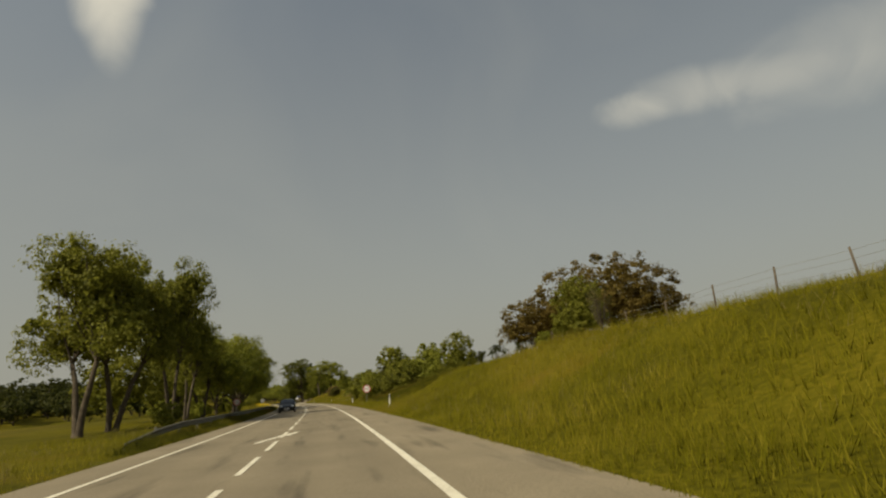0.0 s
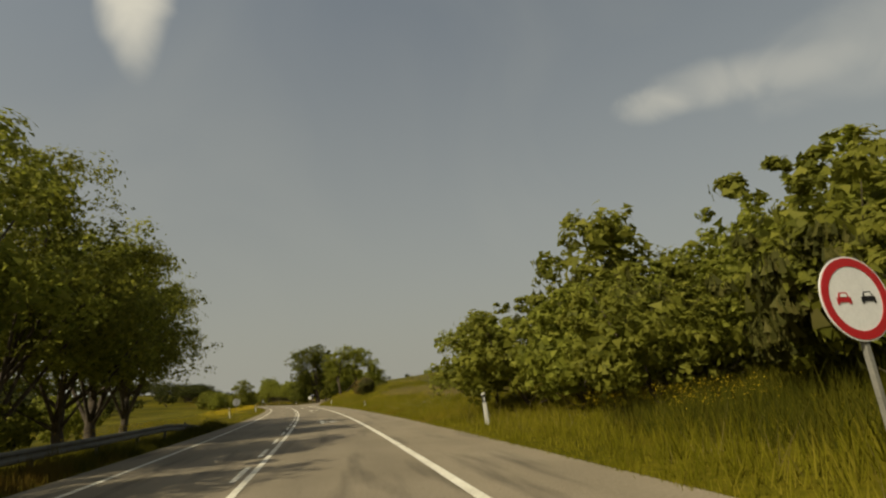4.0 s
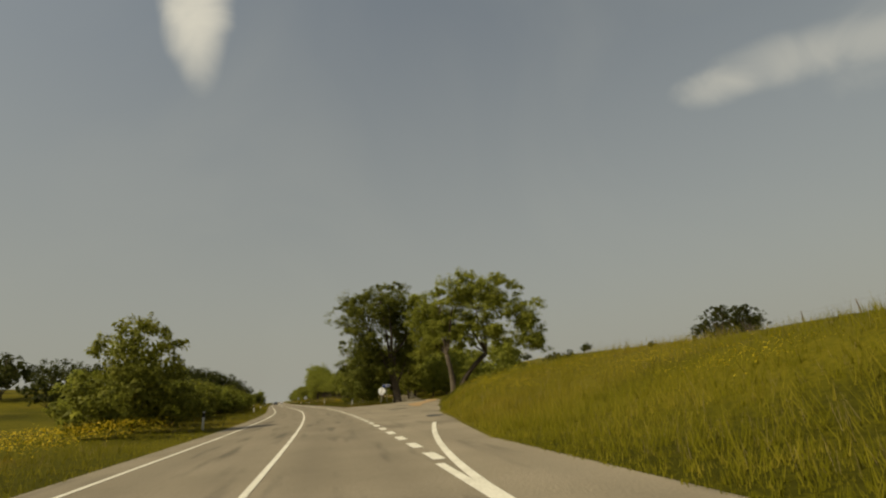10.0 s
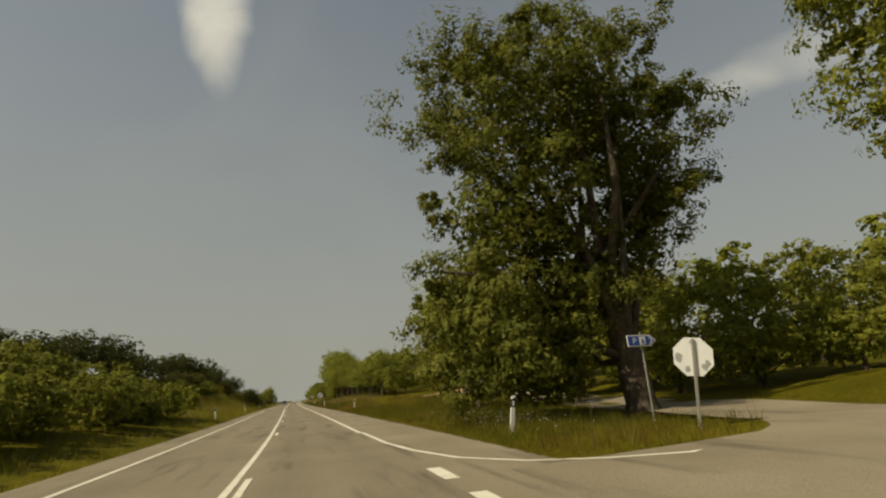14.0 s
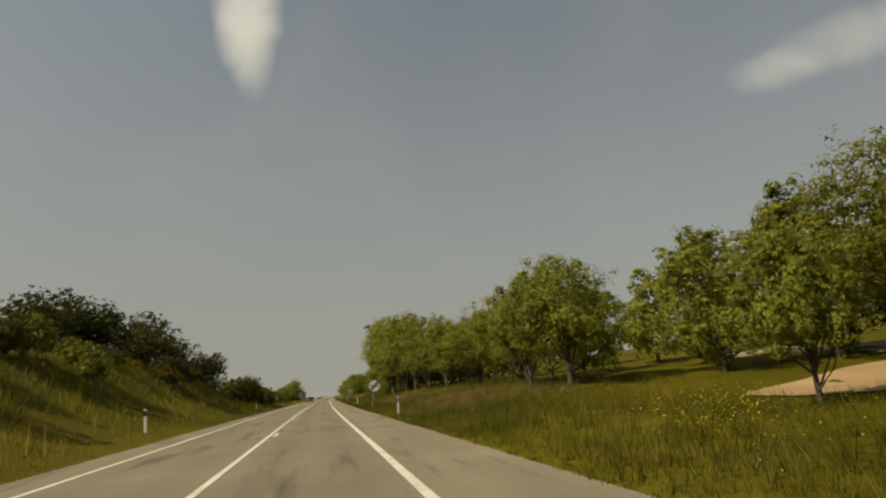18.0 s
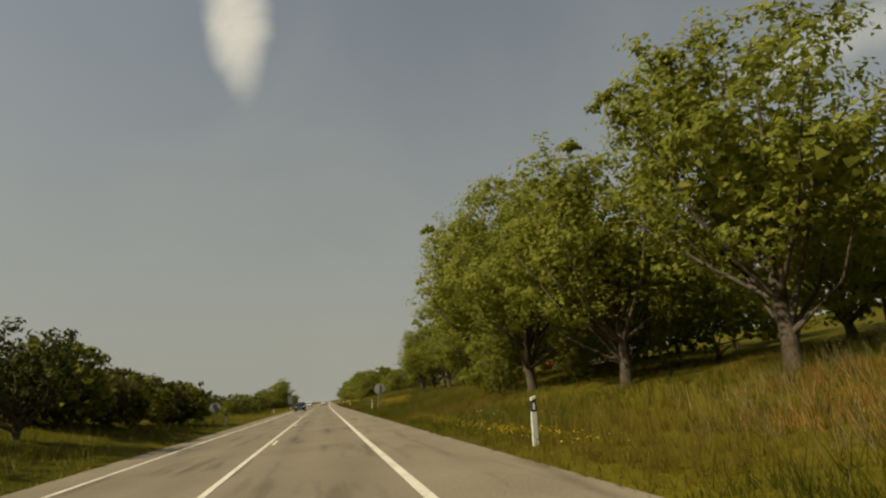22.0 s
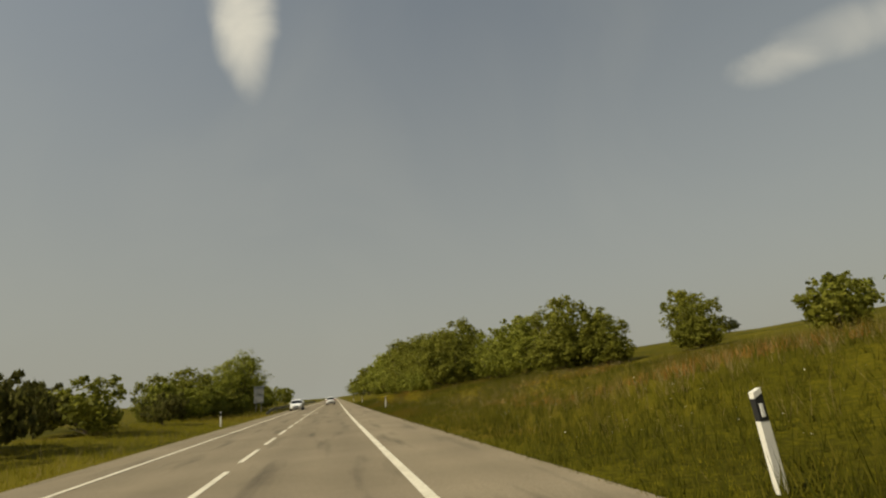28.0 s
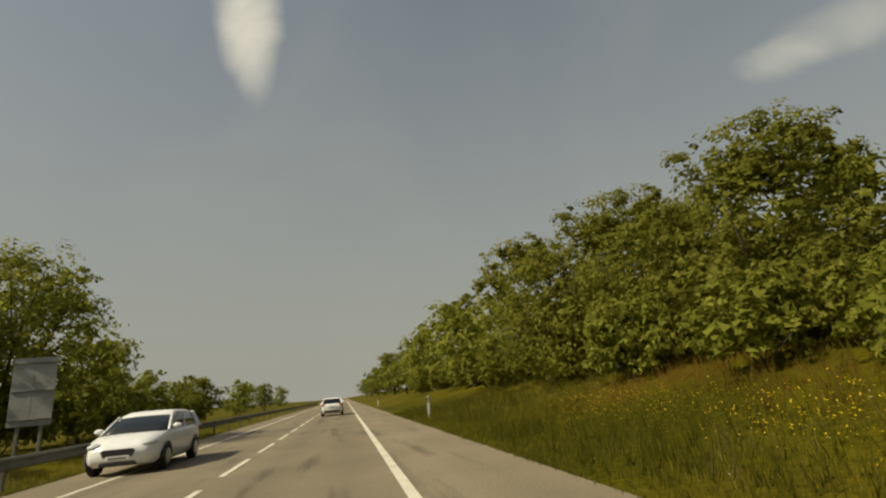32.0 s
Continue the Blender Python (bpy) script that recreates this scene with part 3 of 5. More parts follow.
# ---- trees ----
def tubes(name, limbs, material, sides=7):
    """Tapered round limbs; each is a list of (point, radius)."""
    V, F = [], []
    for limb in limbs:
        base = len(V)
        k = len(limb)
        for i, (p, r) in enumerate(limb):
            a = Vector(limb[max(0, i - 1)][0])
            b = Vector(limb[min(k - 1, i + 1)][0])
            t = (b - a).normalized()
            u = t.orthogonal().normalized()
            w = t.cross(u)
            for j in range(sides):
                an = 2 * math.pi * j / sides
                V.append(tuple(Vector(p) + (u * math.cos(an) + w * math.sin(an)) * r))
        for i in range(k - 1):
            for j in range(sides):
                j2 = (j + 1) % sides
                F.append((base + i * sides + j, base + i * sides + j2, base + (i + 1) * sides + j2, base + (i + 1) * sides + j))
        F.append(tuple(base + (k - 1) * sides + j for j in range(sides)))
        if base:
            # a gusset ties the limb to the stem it grows from
            stem = np.array(V[:base]) - np.array(limb[0][0])
            F.append((int((stem ** 2).sum(1).argmin()), base, base + 1))
    return mesh(name, V, F, material, True)


def unit_rows(v):
    return v / (np.linalg.norm(v, axis=-1, keepdims=True) + 1e-9)


def triangles(name, v, material):
    """A mesh of loose triangles from an array of shape (n, 3, 3)."""
    n = len(v)
    me = bpy.data.meshes.new(name)
    me.vertices.add(n * 3)
    me.vertices.foreach_set("co", np.ascontiguousarray(v, dtype=np.float32).ravel())
    me.loops.add(n * 3)
    me.loops.foreach_set("vertex_index", np.arange(n * 3))
    me.polygons.add(n)
    me.polygons.foreach_set("loop_start", np.arange(0, n * 3, 3))
    me.materials.append(material)
    me.update(calc_edges=True)
    return me


def leaves(name, centres, radii, heart, per, size, material, rng, upright=0.0, inside=None, slim=1.0, tufts=8, spread=1.0):
    """Leaf sprays gathered in small tufts on clumps, facing mostly outwards; some close the inside of the crown."""
    c0, r0 = np.array(centres), np.array(radii)
    k = len(c0)
    td = rng.normal(size=(k, tufts, 3))
    td[..., 2] += 0.3
    td = unit_rows(td)
    tc = c0[:, None] + td * (r0[:, None, None] * rng.uniform(0.5, 1.0, (k, tufts, 1))) * np.array([1, 1, 0.82])
    tr = r0[:, None] * rng.uniform(0.30, 0.56, (k, tufts)) * spread
    each = max(2, per // tufts)
    C, T, R = (np.repeat(a.reshape(k * tufts, -1), each, 0) for a in (tc, td, tr))
    n1 = len(C)
    d = rng.normal(size=(n1, 3))
    d[:, 2] += 0.2
    d = unit_rows(d)
    P = C + d * R * rng.uniform(0, 1, (n1, 1)) ** 0.5 * np.array([1, 1, 0.75])
    N = 0.7 * d + 0.55 * T + 0.35 * unit_rows(P - np.array(heart)) + rng.normal(size=(n1, 3)) * 0.33 + np.array([0, 0, 0.2])
    q = rng.integers(len(inside), size=max(60, n1 // 6))
    d2 = unit_rows(rng.normal(size=(len(q), 3)))
    P = np.concatenate([P, inside[q, :3] + d2 * inside[q, 3:] * rng.uniform(0.4, 1.15, (len(q), 1))])
    N = np.concatenate([N, d2 + rng.normal(size=d2.shape) * 0.4])
    n = len(P)
    P[:, 2] = np.maximum(P[:, 2], 0.05)
    if upright:
        N[:, 2] *= 0.25
    N = unit_rows(N)
    A = unit_rows(np.cross(N, rng.normal(size=(n, 3)) + np.array([0, 0, upright * 6])))
    B = np.cross(N, A)
    if upright:
        B *= np.where(B[:, 2:] < 0, -1, 1)
    L = size * rng.uniform(0.6, 1.4, (n, 1))
    L[n1:] *= 1.7
    w = 0.37 * slim
    return triangles(name, np.stack([P - B * L * 0.5 + A * L * w, P - B * L * 0.5 - A * L * w, P + B * L * 0.5], 1), material)


# kind: height, trunk share, crown blobs (x, y, z, rx, ry, rz as shares of height, or metres), clumps, leaves a clump, leaf size, material
def metres(H, rows):
    return [tuple(v / H for v in r) for r in rows]


KINDS = {
    "ash": dict(H=10, trunk=.24, blobs=[(0, 0, .56, .33, .33, .32), (.14, .06, .44, .27, .26, .19), (-.12, -.08, .76, .20, .20, .22), (-.16, .1, .46, .24, .24, .2)], clumps=80, per=224, leaf=0.15, m=LEAF_ASH, r=.020, puff=1.75),
    "ash_b": dict(H=10, trunk=.23, blobs=[(.02, 0, .55, .35, .33, .30), (-.18, .1, .60, .24, .24, .25), (.16, -.1, .72, .22, .20, .23), (.1, .14, .42, .27, .25, .17)], clumps=80, per=216, leaf=0.15, m=LEAF_ASH, r=.020, puff=1.75),
    "ash_c": dict(H=10, trunk=.22, blobs=[(.12, 0, .64, .26, .28, .28), (-.18, .05, .52, .26, .26, .26), (.0, -.17, .44, .28, .24, .20), (-.05, .1, .82, .18, .18, .16)], clumps=80, per=264, leaf=0.13, m=LEAF_DARK, r=.022, puff=1.75),
    "rail_tree": dict(H=12, trunk=.36, blobs=[(-.10, .03, .70, .24, .24, .22), (.12, -.04, .62, .23, .23, .19), (.02, .10, .84, .19, .19, .14), (-.22, -.06, .50, .18, .18, .15), (.27, .04, .48, .17, .17, .15), (.06, -.14, .74, .19, .19, .17)], clumps=100, per=208, leaf=0.18, core=0.55, m=LEAF_DARK, r=.019, puff=1.5, lean=.13),
    "ball_ash": dict(H=7, trunk=.24, blobs=[(0, 0, .62, .38, .38, .36), (-.22, .05, .50, .24, .24, .22), (.2, -.06, .54, .24, .24, .24), (.02, .04, .84, .22, .22, .14)], clumps=90, per=256, leaf=0.13, m=LEAF_ASH, r=.022, puff=1.6),
    "round_tree": dict(H=7, trunk=.08, blobs=[(0, 0, .54, .46, .46, .44), (.18, .08, .26, .36, .34, .26), (-.18, -.06, .26, .36, .36, .26), (-.06, .05, .80, .26, .26, .18)], clumps=100, per=168, leaf=0.145, m=LEAF_DARK, r=.024, puff=2.0),
    "far_ash": dict(H=9, trunk=.10, blobs=[(0, 0, .52, .38, .36, .40), (.16, .06, .30, .30, .28, .26), (-.14, -.08, .72, .22, .22, .22), (-.18, 0, .28, .28, .28, .24)], clumps=46, per=66, leaf=0.33, m=LEAF_ASH, r=.020, puff=1.8),
    "mid_ash": dict(H=9, trunk=.10, blobs=[(0, 0, .52, .38, .36, .40), (.16, .06, .30, .30, .28, .26), (-.14, -.08, .72, .22, .22, .22), (-.18, 0, .28, .28, .28, .24)], clumps=46, per=170, leaf=0.2, m=LEAF_ASH, r=.020, puff=1.8),
    "far_ash_b": dict(H=9, trunk=.12, blobs=[(.1, 0, .60, .32, .32, .30), (-.18, .05, .48, .28, .28, .28), (-.05, .1, .80, .20, .20, .17), (0, 0, .28, .32, .30, .24)], clumps=46, per=66, leaf=0.33, m=LEAF_DARK, r=.022, puff=1.8),
    "mid_ash_b": dict(H=9, trunk=.12, blobs=[(.1, 0, .60, .32, .32, .30), (-.18, .05, .48, .28, .28, .28), (-.05, .1, .80, .20, .20, .17), (0, 0, .28, .32, .30, .24)], clumps=46, per=170, leaf=0.2, m=LEAF_DARK, r=.022, puff=1.8),
    "big_leaning": dict(H=15, trunk=.34, blobs=metres(15, [(-1.9, 3.9, 9.0, 3.0, 3.1, 3.1), (-2.0, 1.6, 11.2, 3.74, 3.74, 2.97), (1.2, -2, 12.6, 3.74, 3.85, 3.19), (4.6, -4.4, 11.8, 3.74, 3.52, 2.97), (8.0, -6, 8.6, 2.86, 2.86, 3.08), (8.9, -6.6, 5.9, 1.87, 1.87, 2.09), (0.6, 0, 8.0, 4.4, 3.74, 2.53), (4.3, -4, 7.6, 2.64, 2.64, 1.98), (-2.6, 2.8, 6.8, 2.2, 2.2, 1.8)]), clumps=215, per=440, leaf=0.16, core=0.5, m=LEAF_ASH, r=.028, puff=1.25),
    "big_dense": dict(H=17.5, trunk=.36, blobs=metres(17.5, [(-4.3, 0, 12.5, 4.6, 4.5, 3.6), (-.4, 0, 14.3, 4.4, 4, 3), (2.2, .5, 11.5, 3.5, 3.5, 4.0), (1.4, 1, 7.4, 3.0, 3, 3.4), (-5, 0, 8, 3.4, 3.6, 3.2), (-5.8, 0, 3.7, 2.9, 3, 3.1), (-2.4, .6, 4.8, 2.6, 3, 3.8), (-3.8, .8, 2, 3, 3, 1.9)]), clumps=190, per=520, leaf=0.155, m=LEAF_SHADED, r=.034, puff=1.2),
    "holm_oak": dict(H=6, trunk=.18, blobs=[(0, 0, .58, .50, .50, .36), (.28, .1, .46, .34, .32, .28), (-.26, -.1, .56, .34, .34, .32)], clumps=70, per=30, leaf=0.25, core=0.7, m=LEAF_HOLM, r=.035, puff=1.6, shell=.82),
    "far_oak": dict(H=8, trunk=.16, blobs=[(0, 0, .58, .50, .50, .36), (.30, .1, .44, .34, .32, .28), (-.30, -.1, .50, .34, .34, .32)], clumps=44, per=16, leaf=0.60, core=0.7, m=LEAF_HOLM, r=.03, puff=1.7),
    "rust_oak": dict(H=8, trunk=.20, blobs=[(0, 0, .60, .46, .46, .36), (.44, .1, .50, .40, .40, .34), (-.46, 0, .46, .40, .40, .34), (-.22, -.2, .42, .40, .36, .28), (.22, .2, .42, .40, .38, .26), (.68, 0, .34, .22, .24, .22), (-.70, 0, .32, .22, .24, .20)], clumps=150, per=192, leaf=0.17, m=LEAF_RUST, r=.035, puff=1.55, shell=.86),
    "dome_tree": dict(H=6, trunk=.06, blobs=[(0, 0, .46, .47, .47, .48), (.06, .04, .24, .46, .44, .24), (-.06, -.04, .24, .44, .46, .24), (.02, -.02, .58, .42, .42, .38)], clumps=210, per=88, leaf=0.15, m=LEAF_DARK, r=.024, puff=1.15, shell=.88),
    "pale_dome": dict(H=6, trunk=.06, blobs=[(0, 0, .46, .46, .46, .50), (.16, .06, .26, .42, .40, .28), (-.18, -.06, .30, .40, .42, .34), (.05, -.12, .66, .30, .30, .34)], clumps=150, per=88, leaf=0.16, m=LEAF_ASH, r=.024, puff=1.3, shell=.84),
    "bare_ash": dict(H=8, trunk=.22, blobs=[(0, 0, .56, .34, .34, .36), (.16, .06, .42, .28, .26, .22), (-.14, -.06, .68, .22, .22, .24)], clumps=64, per=24, leaf=0.13, core=0.3, m=LEAF_GREY, r=.017, puff=1.3, twigs=64),
    "thin_oak": dict(H=6, trunk=.24, blobs=[(-.26, 0, .58, .27, .25, .24), (.16, .06, .70, .28, .26, .24), (.38, -.05, .52, .20, .18, .20), (-.05, .1, .78, .20, .20, .16)], clumps=56, per=72, leaf=0.17, core=0.4, m=LEAF_HOLM, r=.030, puff=1.35),
    "bush": dict(H=3, trunk=.05, blobs=[(0, 0, .50, .56, .52, .46), (.34, .1, .36, .36, .34, .32), (-.34, -.1, .42, .36, .34, .36)], clumps=60, per=32, leaf=0.19, m=LEAF_DARK, r=.02, puff=1.7),
    "thicket": dict(H=3, trunk=.05, blobs=[(0, 0, .50, .56, .52, .46), (.34, .1, .36, .36, .34, .32), (-.34, -.1, .42, .36, .34, .36)], clumps=60, per=80, leaf=0.122, m=LEAF_DARK, r=.02, puff=1.7),
    "pale_bush": dict(H=3, trunk=.05, blobs=[(0, 0, .48, .54, .52, .44), (.3, .1, .56, .32, .30, .40), (-.3, 0, .36, .34, .34, .3)], clumps=60, per=32, leaf=0.19, m=LEAF_ASH, r=.02, puff=1.7),
    "pale_thicket": dict(H=3, trunk=.05, blobs=[(0, 0, .48, .54, .52, .44), (.3, .1, .56, .32, .30, .40), (-.3, 0, .36, .34, .34, .3)], clumps=60, per=80, leaf=0.122, m=LEAF_ASH, r=.02, puff=1.7),
    "broom": dict(H=3, trunk=.05, blobs=[(0, 0, .44, .50, .46, .42), (.16, .05, .62, .34, .32, .30)], clumps=70, per=264, leaf=0.24, m=LEAF_BROOM, r=.012, up=2.5, slim=0.16, puff=2.3, spread=2.2),
    "spiky_broom": dict(H=3, trunk=.05, blobs=[(0, 0, .38, .50, .46, .36), (.16, .05, .50, .34, .32, .26)], clumps=70, per=264, leaf=0.2, m=LEAF_GREY, r=.012, up=2.5, slim=0.2, puff=2.0, spread=2.2, spikes=46),
    "scrub": dict(H=2.5, trunk=.05, blobs=[(0, 0, .45, .66, .60, .42), (.36, .1, .56, .36, .36, .38)], clumps=60, per=42, leaf=0.18, core=0.6, m=LEAF_GREY, r=.014, up=0.8, puff=1.6, slim=0.6),
}
SAID = {
    "dome_tree": ("dense dome-shaped green tree with foliage to the grass", "tree"), "pale_dome": ("dense light green tree with several rounded tops", "tree"), "bare_ash": ("half-bare ash tree with pale grey twigs and few leaves", "tree"),
    "ball_ash": ("round-crowned leafy tree on a short bare trunk in the meadow", "tree"), "spiky_broom": ("dark broom bush with bare upright twigs on top", "bush"),
    "rail_tree": ("tall roadside tree with two slender leaning stems and a high crown", "tree"),
    "ash": ("tall leafy ash tree with a bright green crown", "tree"), "ash_b": ("broad-crowned ash tree in fresh leaf", "tree"), "ash_c": ("ash tree with a loose dark green crown", "tree"), "far_ash": ("leafy green tree standing among the others", "tree"), "far_ash_b": ("leafy dark green tree among the others", "tree"),
    "big_leaning": ("huge old tree with two leaning trunks and a wide open crown", "tree"), "big_dense": ("very tall dense tree with foliage down to the grass", "tree"),
    "round_tree": ("round dense dark green tree with foliage to the grass", "tree"), "mid_ash": ("leafy green tree standing behind the first row", "tree"), "mid_ash_b": ("leafy dark green tree behind the first row", "tree"), "far_oak": ("dark round oak standing in the pasture", "oak"),
    "holm_oak": ("round dark holm oak in the grass", "oak"), "rust_oak": ("wide oak with rust-brown spring foliage", "oak"), "thin_oak": ("small thin-crowned cork oak on the hillside", "oak"),
    "bush": ("dense dark green roadside bush", "bush"), "pale_bush": ("leafy light green roadside bush", "bush"), "thicket": ("dense dark green bush in the roadside thicket", "bush"), "pale_thicket": ("leafy light green bush in the roadside thicket", "bush"), "broom": ("dry brownish broom bush with upright twigs", "bush"), "scrub": ("low grey-green bush of roadside scrub", "bush"),
}
MADE = {}


def build_tree(kind):
    k = KINDS[kind]
    rng = np.random.default_rng(sum(map(ord, kind)))
    H = k["H"]
    bl = np.array(k["blobs"]) * H
    w = bl[:, 3] * bl[:, 4] * bl[:, 5]
    which = rng.choice(len(bl), k["clumps"], p=w / w.sum())
    dr = rng.normal(size=(k["clumps"], 3))
    dr /= np.linalg.norm(dr, axis=1)[:, None]
    rad = np.maximum(rng.uniform(0.5, 1.0, k["clumps"]) ** 0.6, k.get("shell", 0))
    shoots = rng.uniform(size=k["clumps"]) < (0.06 if "shell" in k else 0.24)
    dr[shoots, 2] = np.abs(dr[shoots, 2]) + 0.25
    dr /= np.linalg.norm(dr, axis=1)[:, None]
    rad[shoots] = rng.uniform(0.90, 1.05, shoots.sum())
    cs = bl[which, :3] + dr * bl[which, 3:] * rad[:, None]
    keep = cs[:, 2] > 0.06 * H
    cs, shoots = cs[keep], shoots[keep]
    cr = rng.uniform(0.035, 0.085, len(cs)) * H * k.get("puff", 1.35 if H < 4 else 1.15) * np.where(shoots, 0.72, 1.0)
    base = tagged(new({"oak": "oak", "bush": "bush"}.get(SAID[kind][1], "tree")), SAID[kind][0], SAID[kind][1])
    heart = bl[:, :3].mean(0)
    top = np.array([heart[0] * .5, heart[1] * .5, k["trunk"] * H])
    r0 = k["r"] * H
    limbs = []
    n_main = 2 if kind in ("big_leaning", "rail_tree") else 1
    for mi in range(n_main):
        lean = np.array([(k.get("lean", .30) if mi else -.04) * H, (.02 if mi else -.02) * H, 0]) if n_main == 2 else np.array([(-.07 if kind == "big_dense" else .02) * H, .01 * H, 0])
        bx = np.array([.02 * H if mi else -.02 * H, 0, 0]) if n_main == 2 else np.zeros(3)
        pts = []
        for f in (0, .08, .35, .7, 1.0):
            p = bx + lean * f ** 1.4 + np.array([0, 0, (k["trunk"] * H) * f - (.05 if f == 0 else 0)])
            p += np.array([math.sin(f * 5 + mi) * .012 * H * f, math.cos(f * 4) * .01 * H * f, 0])
            pts.append((tuple(p), r0 * (1.35 if f == 0 else 1.05 - .4 * f)))
        limbs.append(pts)
    high = np.flatnonzero(cs[:, 2] > (.56 if n_main == 2 else 0) * H)
    picks = rng.choice(high, min(len(high), k["twigs"] if "twigs" in k else 14 if "big" in kind else 5 if H < 4 or "far" in kind else 8 if "mid" in kind else 14), replace=False)
    for q in picks:
        root = limbs[int(rng.integers(n_main))]
        if n_main == 2:
            root = limbs[1] if cs[q][0] > .02 * H else limbs[0]
        st = np.array(root[4 if n_main == 2 else int(rng.integers(2, 5))][0])
        en = cs[q]
        mid = st * .5 + en * .5 + np.array([0, 0, -.03 * H]) + rng.normal(size=3) * .02 * H
        limbs.append([(tuple(st), r0 * .42), (tuple(st * .7 + mid * .3), r0 * .34), (tuple(mid), r0 * .24), (tuple(en), r0 * .08)])
    for q in rng.choice(np.flatnonzero(cs[:, 2] > .35 * H), k.get("spikes", 0)):
        st = cs[q]
        limbs.append([(tuple(st), .006 * H), (tuple(st + np.array([*rng.normal(size=2) * .03, .16]) * H), .0045 * H), (tuple(st + np.array([*rng.normal(size=2) * .05, rng.uniform(.19, .32)]) * H), .002 * H)])
    sub("trunk", tubes("trunk", limbs, BARK, 9 if "big" in kind else 4 if H < 4 or "far" in kind else 5 if "mid" in kind else 6), base)
    sub("crown", leaves("crown", cs, cr, heart, k["per"], k["leaf"], k["m"], rng, upright=k.get("up", 0), slim=k.get("slim", 1.0), spread=k.get("spread", 1.0), inside=bl * np.array([1, 1, 1, *[k.get("core", .66)] * 3])), base)
    return base


def tree(kind, s, d, h, turn=0.0, wide=1.0, z=None, label=""):
    x, y = xy(s, d)
    k, wide = h * 1.04 / KINDS[kind]["H"], wide * 1.04
    zz = (ground_at(s, d) if z is None else z) - 0.05
    m = pose(float(x), float(y), zz, 0, 0, turn)
    if kind not in MADE:
        ob = build_tree(kind)
        ob.matrix_basis = m @ Matrix.Diagonal((k * wide, k * wide, k, 1))
        MADE[kind] = (ob, k * wide, k)
    else:
        src, kw, kh = MADE[kind]
        ob = copy_thing(src, m @ Matrix.Diagonal((k * wide / kw, k * wide / kw, k / kh, 1)))
    if label:
        tagged(ob, label)
    return ob


def grove(kinds, rows, seed, group=""):
    """Trees at (s, d, height, width if not usual); kind and turn vary by seed."""
    rg = random.Random(seed)
    for s, d, h, *slim in rows:
        ob = tree(rg.choice(kinds), s, d, h, rg.uniform(0, 360), rg.uniform(.9, 1.15) * (slim[0] if slim else 1))
        if group:
            tagged(ob, group=group)


def scatter(kinds, s0, s1, d0, d1, n, h0, h1, seed, group=""):
    rg = random.Random(seed)
    grove(kinds, [(s0 + (s1 - s0) * (i + rg.random()) / n, rg.uniform(d0, d1), rg.uniform(h0, h1)) for i in range(n)], seed + 1, group)


# row of ash trees behind the guard rail
for kind, s, d, h, turn, wide in (("rail_tree", 41, -14.6, 13.6, 130, .90), ("rail_tree", 46, -14.2, 13.6, 20, .78), ("rail_tree", 50.5, -11.2, 14.0, 240, .66), ("rail_tree", 57, -11.4, 11.6, 70, .66), ("ash_c", 62, -13.5, 8.6, 10, 1.0)):
    tagged(tree(kind, s, d, h, turn, wide), group="trees along the guard rail")
grove(["rail_tree", "ash_c", "ash"], [(64, -11.2, 8.8), (69.5, -10.5, 9.4), (76.5, -9.5, 10.6), (84, -9.6, 11), (90, -10, 10.5), (95, -10.5, 11)], 3, "trees along the guard rail")
tagged(tree("ash_c", 101.4, -10.9, 11.2, 40, .9), group="trees along the guard rail")
grove(["far_ash_b"], [(60, -19, 8.5), (74, -18, 9.5), (88, -18, 9)], 4, "trees along the guard rail")
scatter(["bush", "pale_bush"], 44, 100, -13, -9, 10, 1.2, 2.4, 21)
# oak on the bank, bushes after it
tree("rust_oak", 47.6, 32.2, 9.2, 5, 1.05)
tree("rust_oak", 53.0, 26.2, 6.4, 200, .95, label="lower rust-brown oak with drooping boughs beside the oak")
tree("dome_tree", 31.2, 18.6, 4.4, 60, .85, label="small dense leafy tree on the crest of the bank")
tree("bare_ash", 27.4, 18.0, 3.4, 15, .7, label="thin leafy sapling on the bank")
tree("pale_bush", 42, 20.9, 1.6, 15, .9)
tree("far_oak", 64, 48, 6.5, 130)
tree("dome_tree", 61.0, 18.2, 5.8, 40, .82, label="small leafy tree on top of the bank")
grove(["pale_thicket", "thicket"], [(78, 9.8, 4.2), (82, 9.6, 4.6), (75, 10.4, 4.0), (86, 9.6, 4.4)], 67, "thicket beside the road")
scatter(["pale_thicket", "thicket", "scrub"], 66, 90, 11, 16, 13, 3.4, 5.6, 22, "thicket beside the road")
grove(["far_ash", "far_ash_b"], [(74, 17, 6.8), (82, 14, 7.6), (80, 19, 7), (69, 17, 4.2), (88, 15, 5.5)], 43, "thicket beside the road")
tree("mid_ash", 97.2, 11.6, 5.3, 200, 1.1, label="young leafy tree standing alone on the verge")
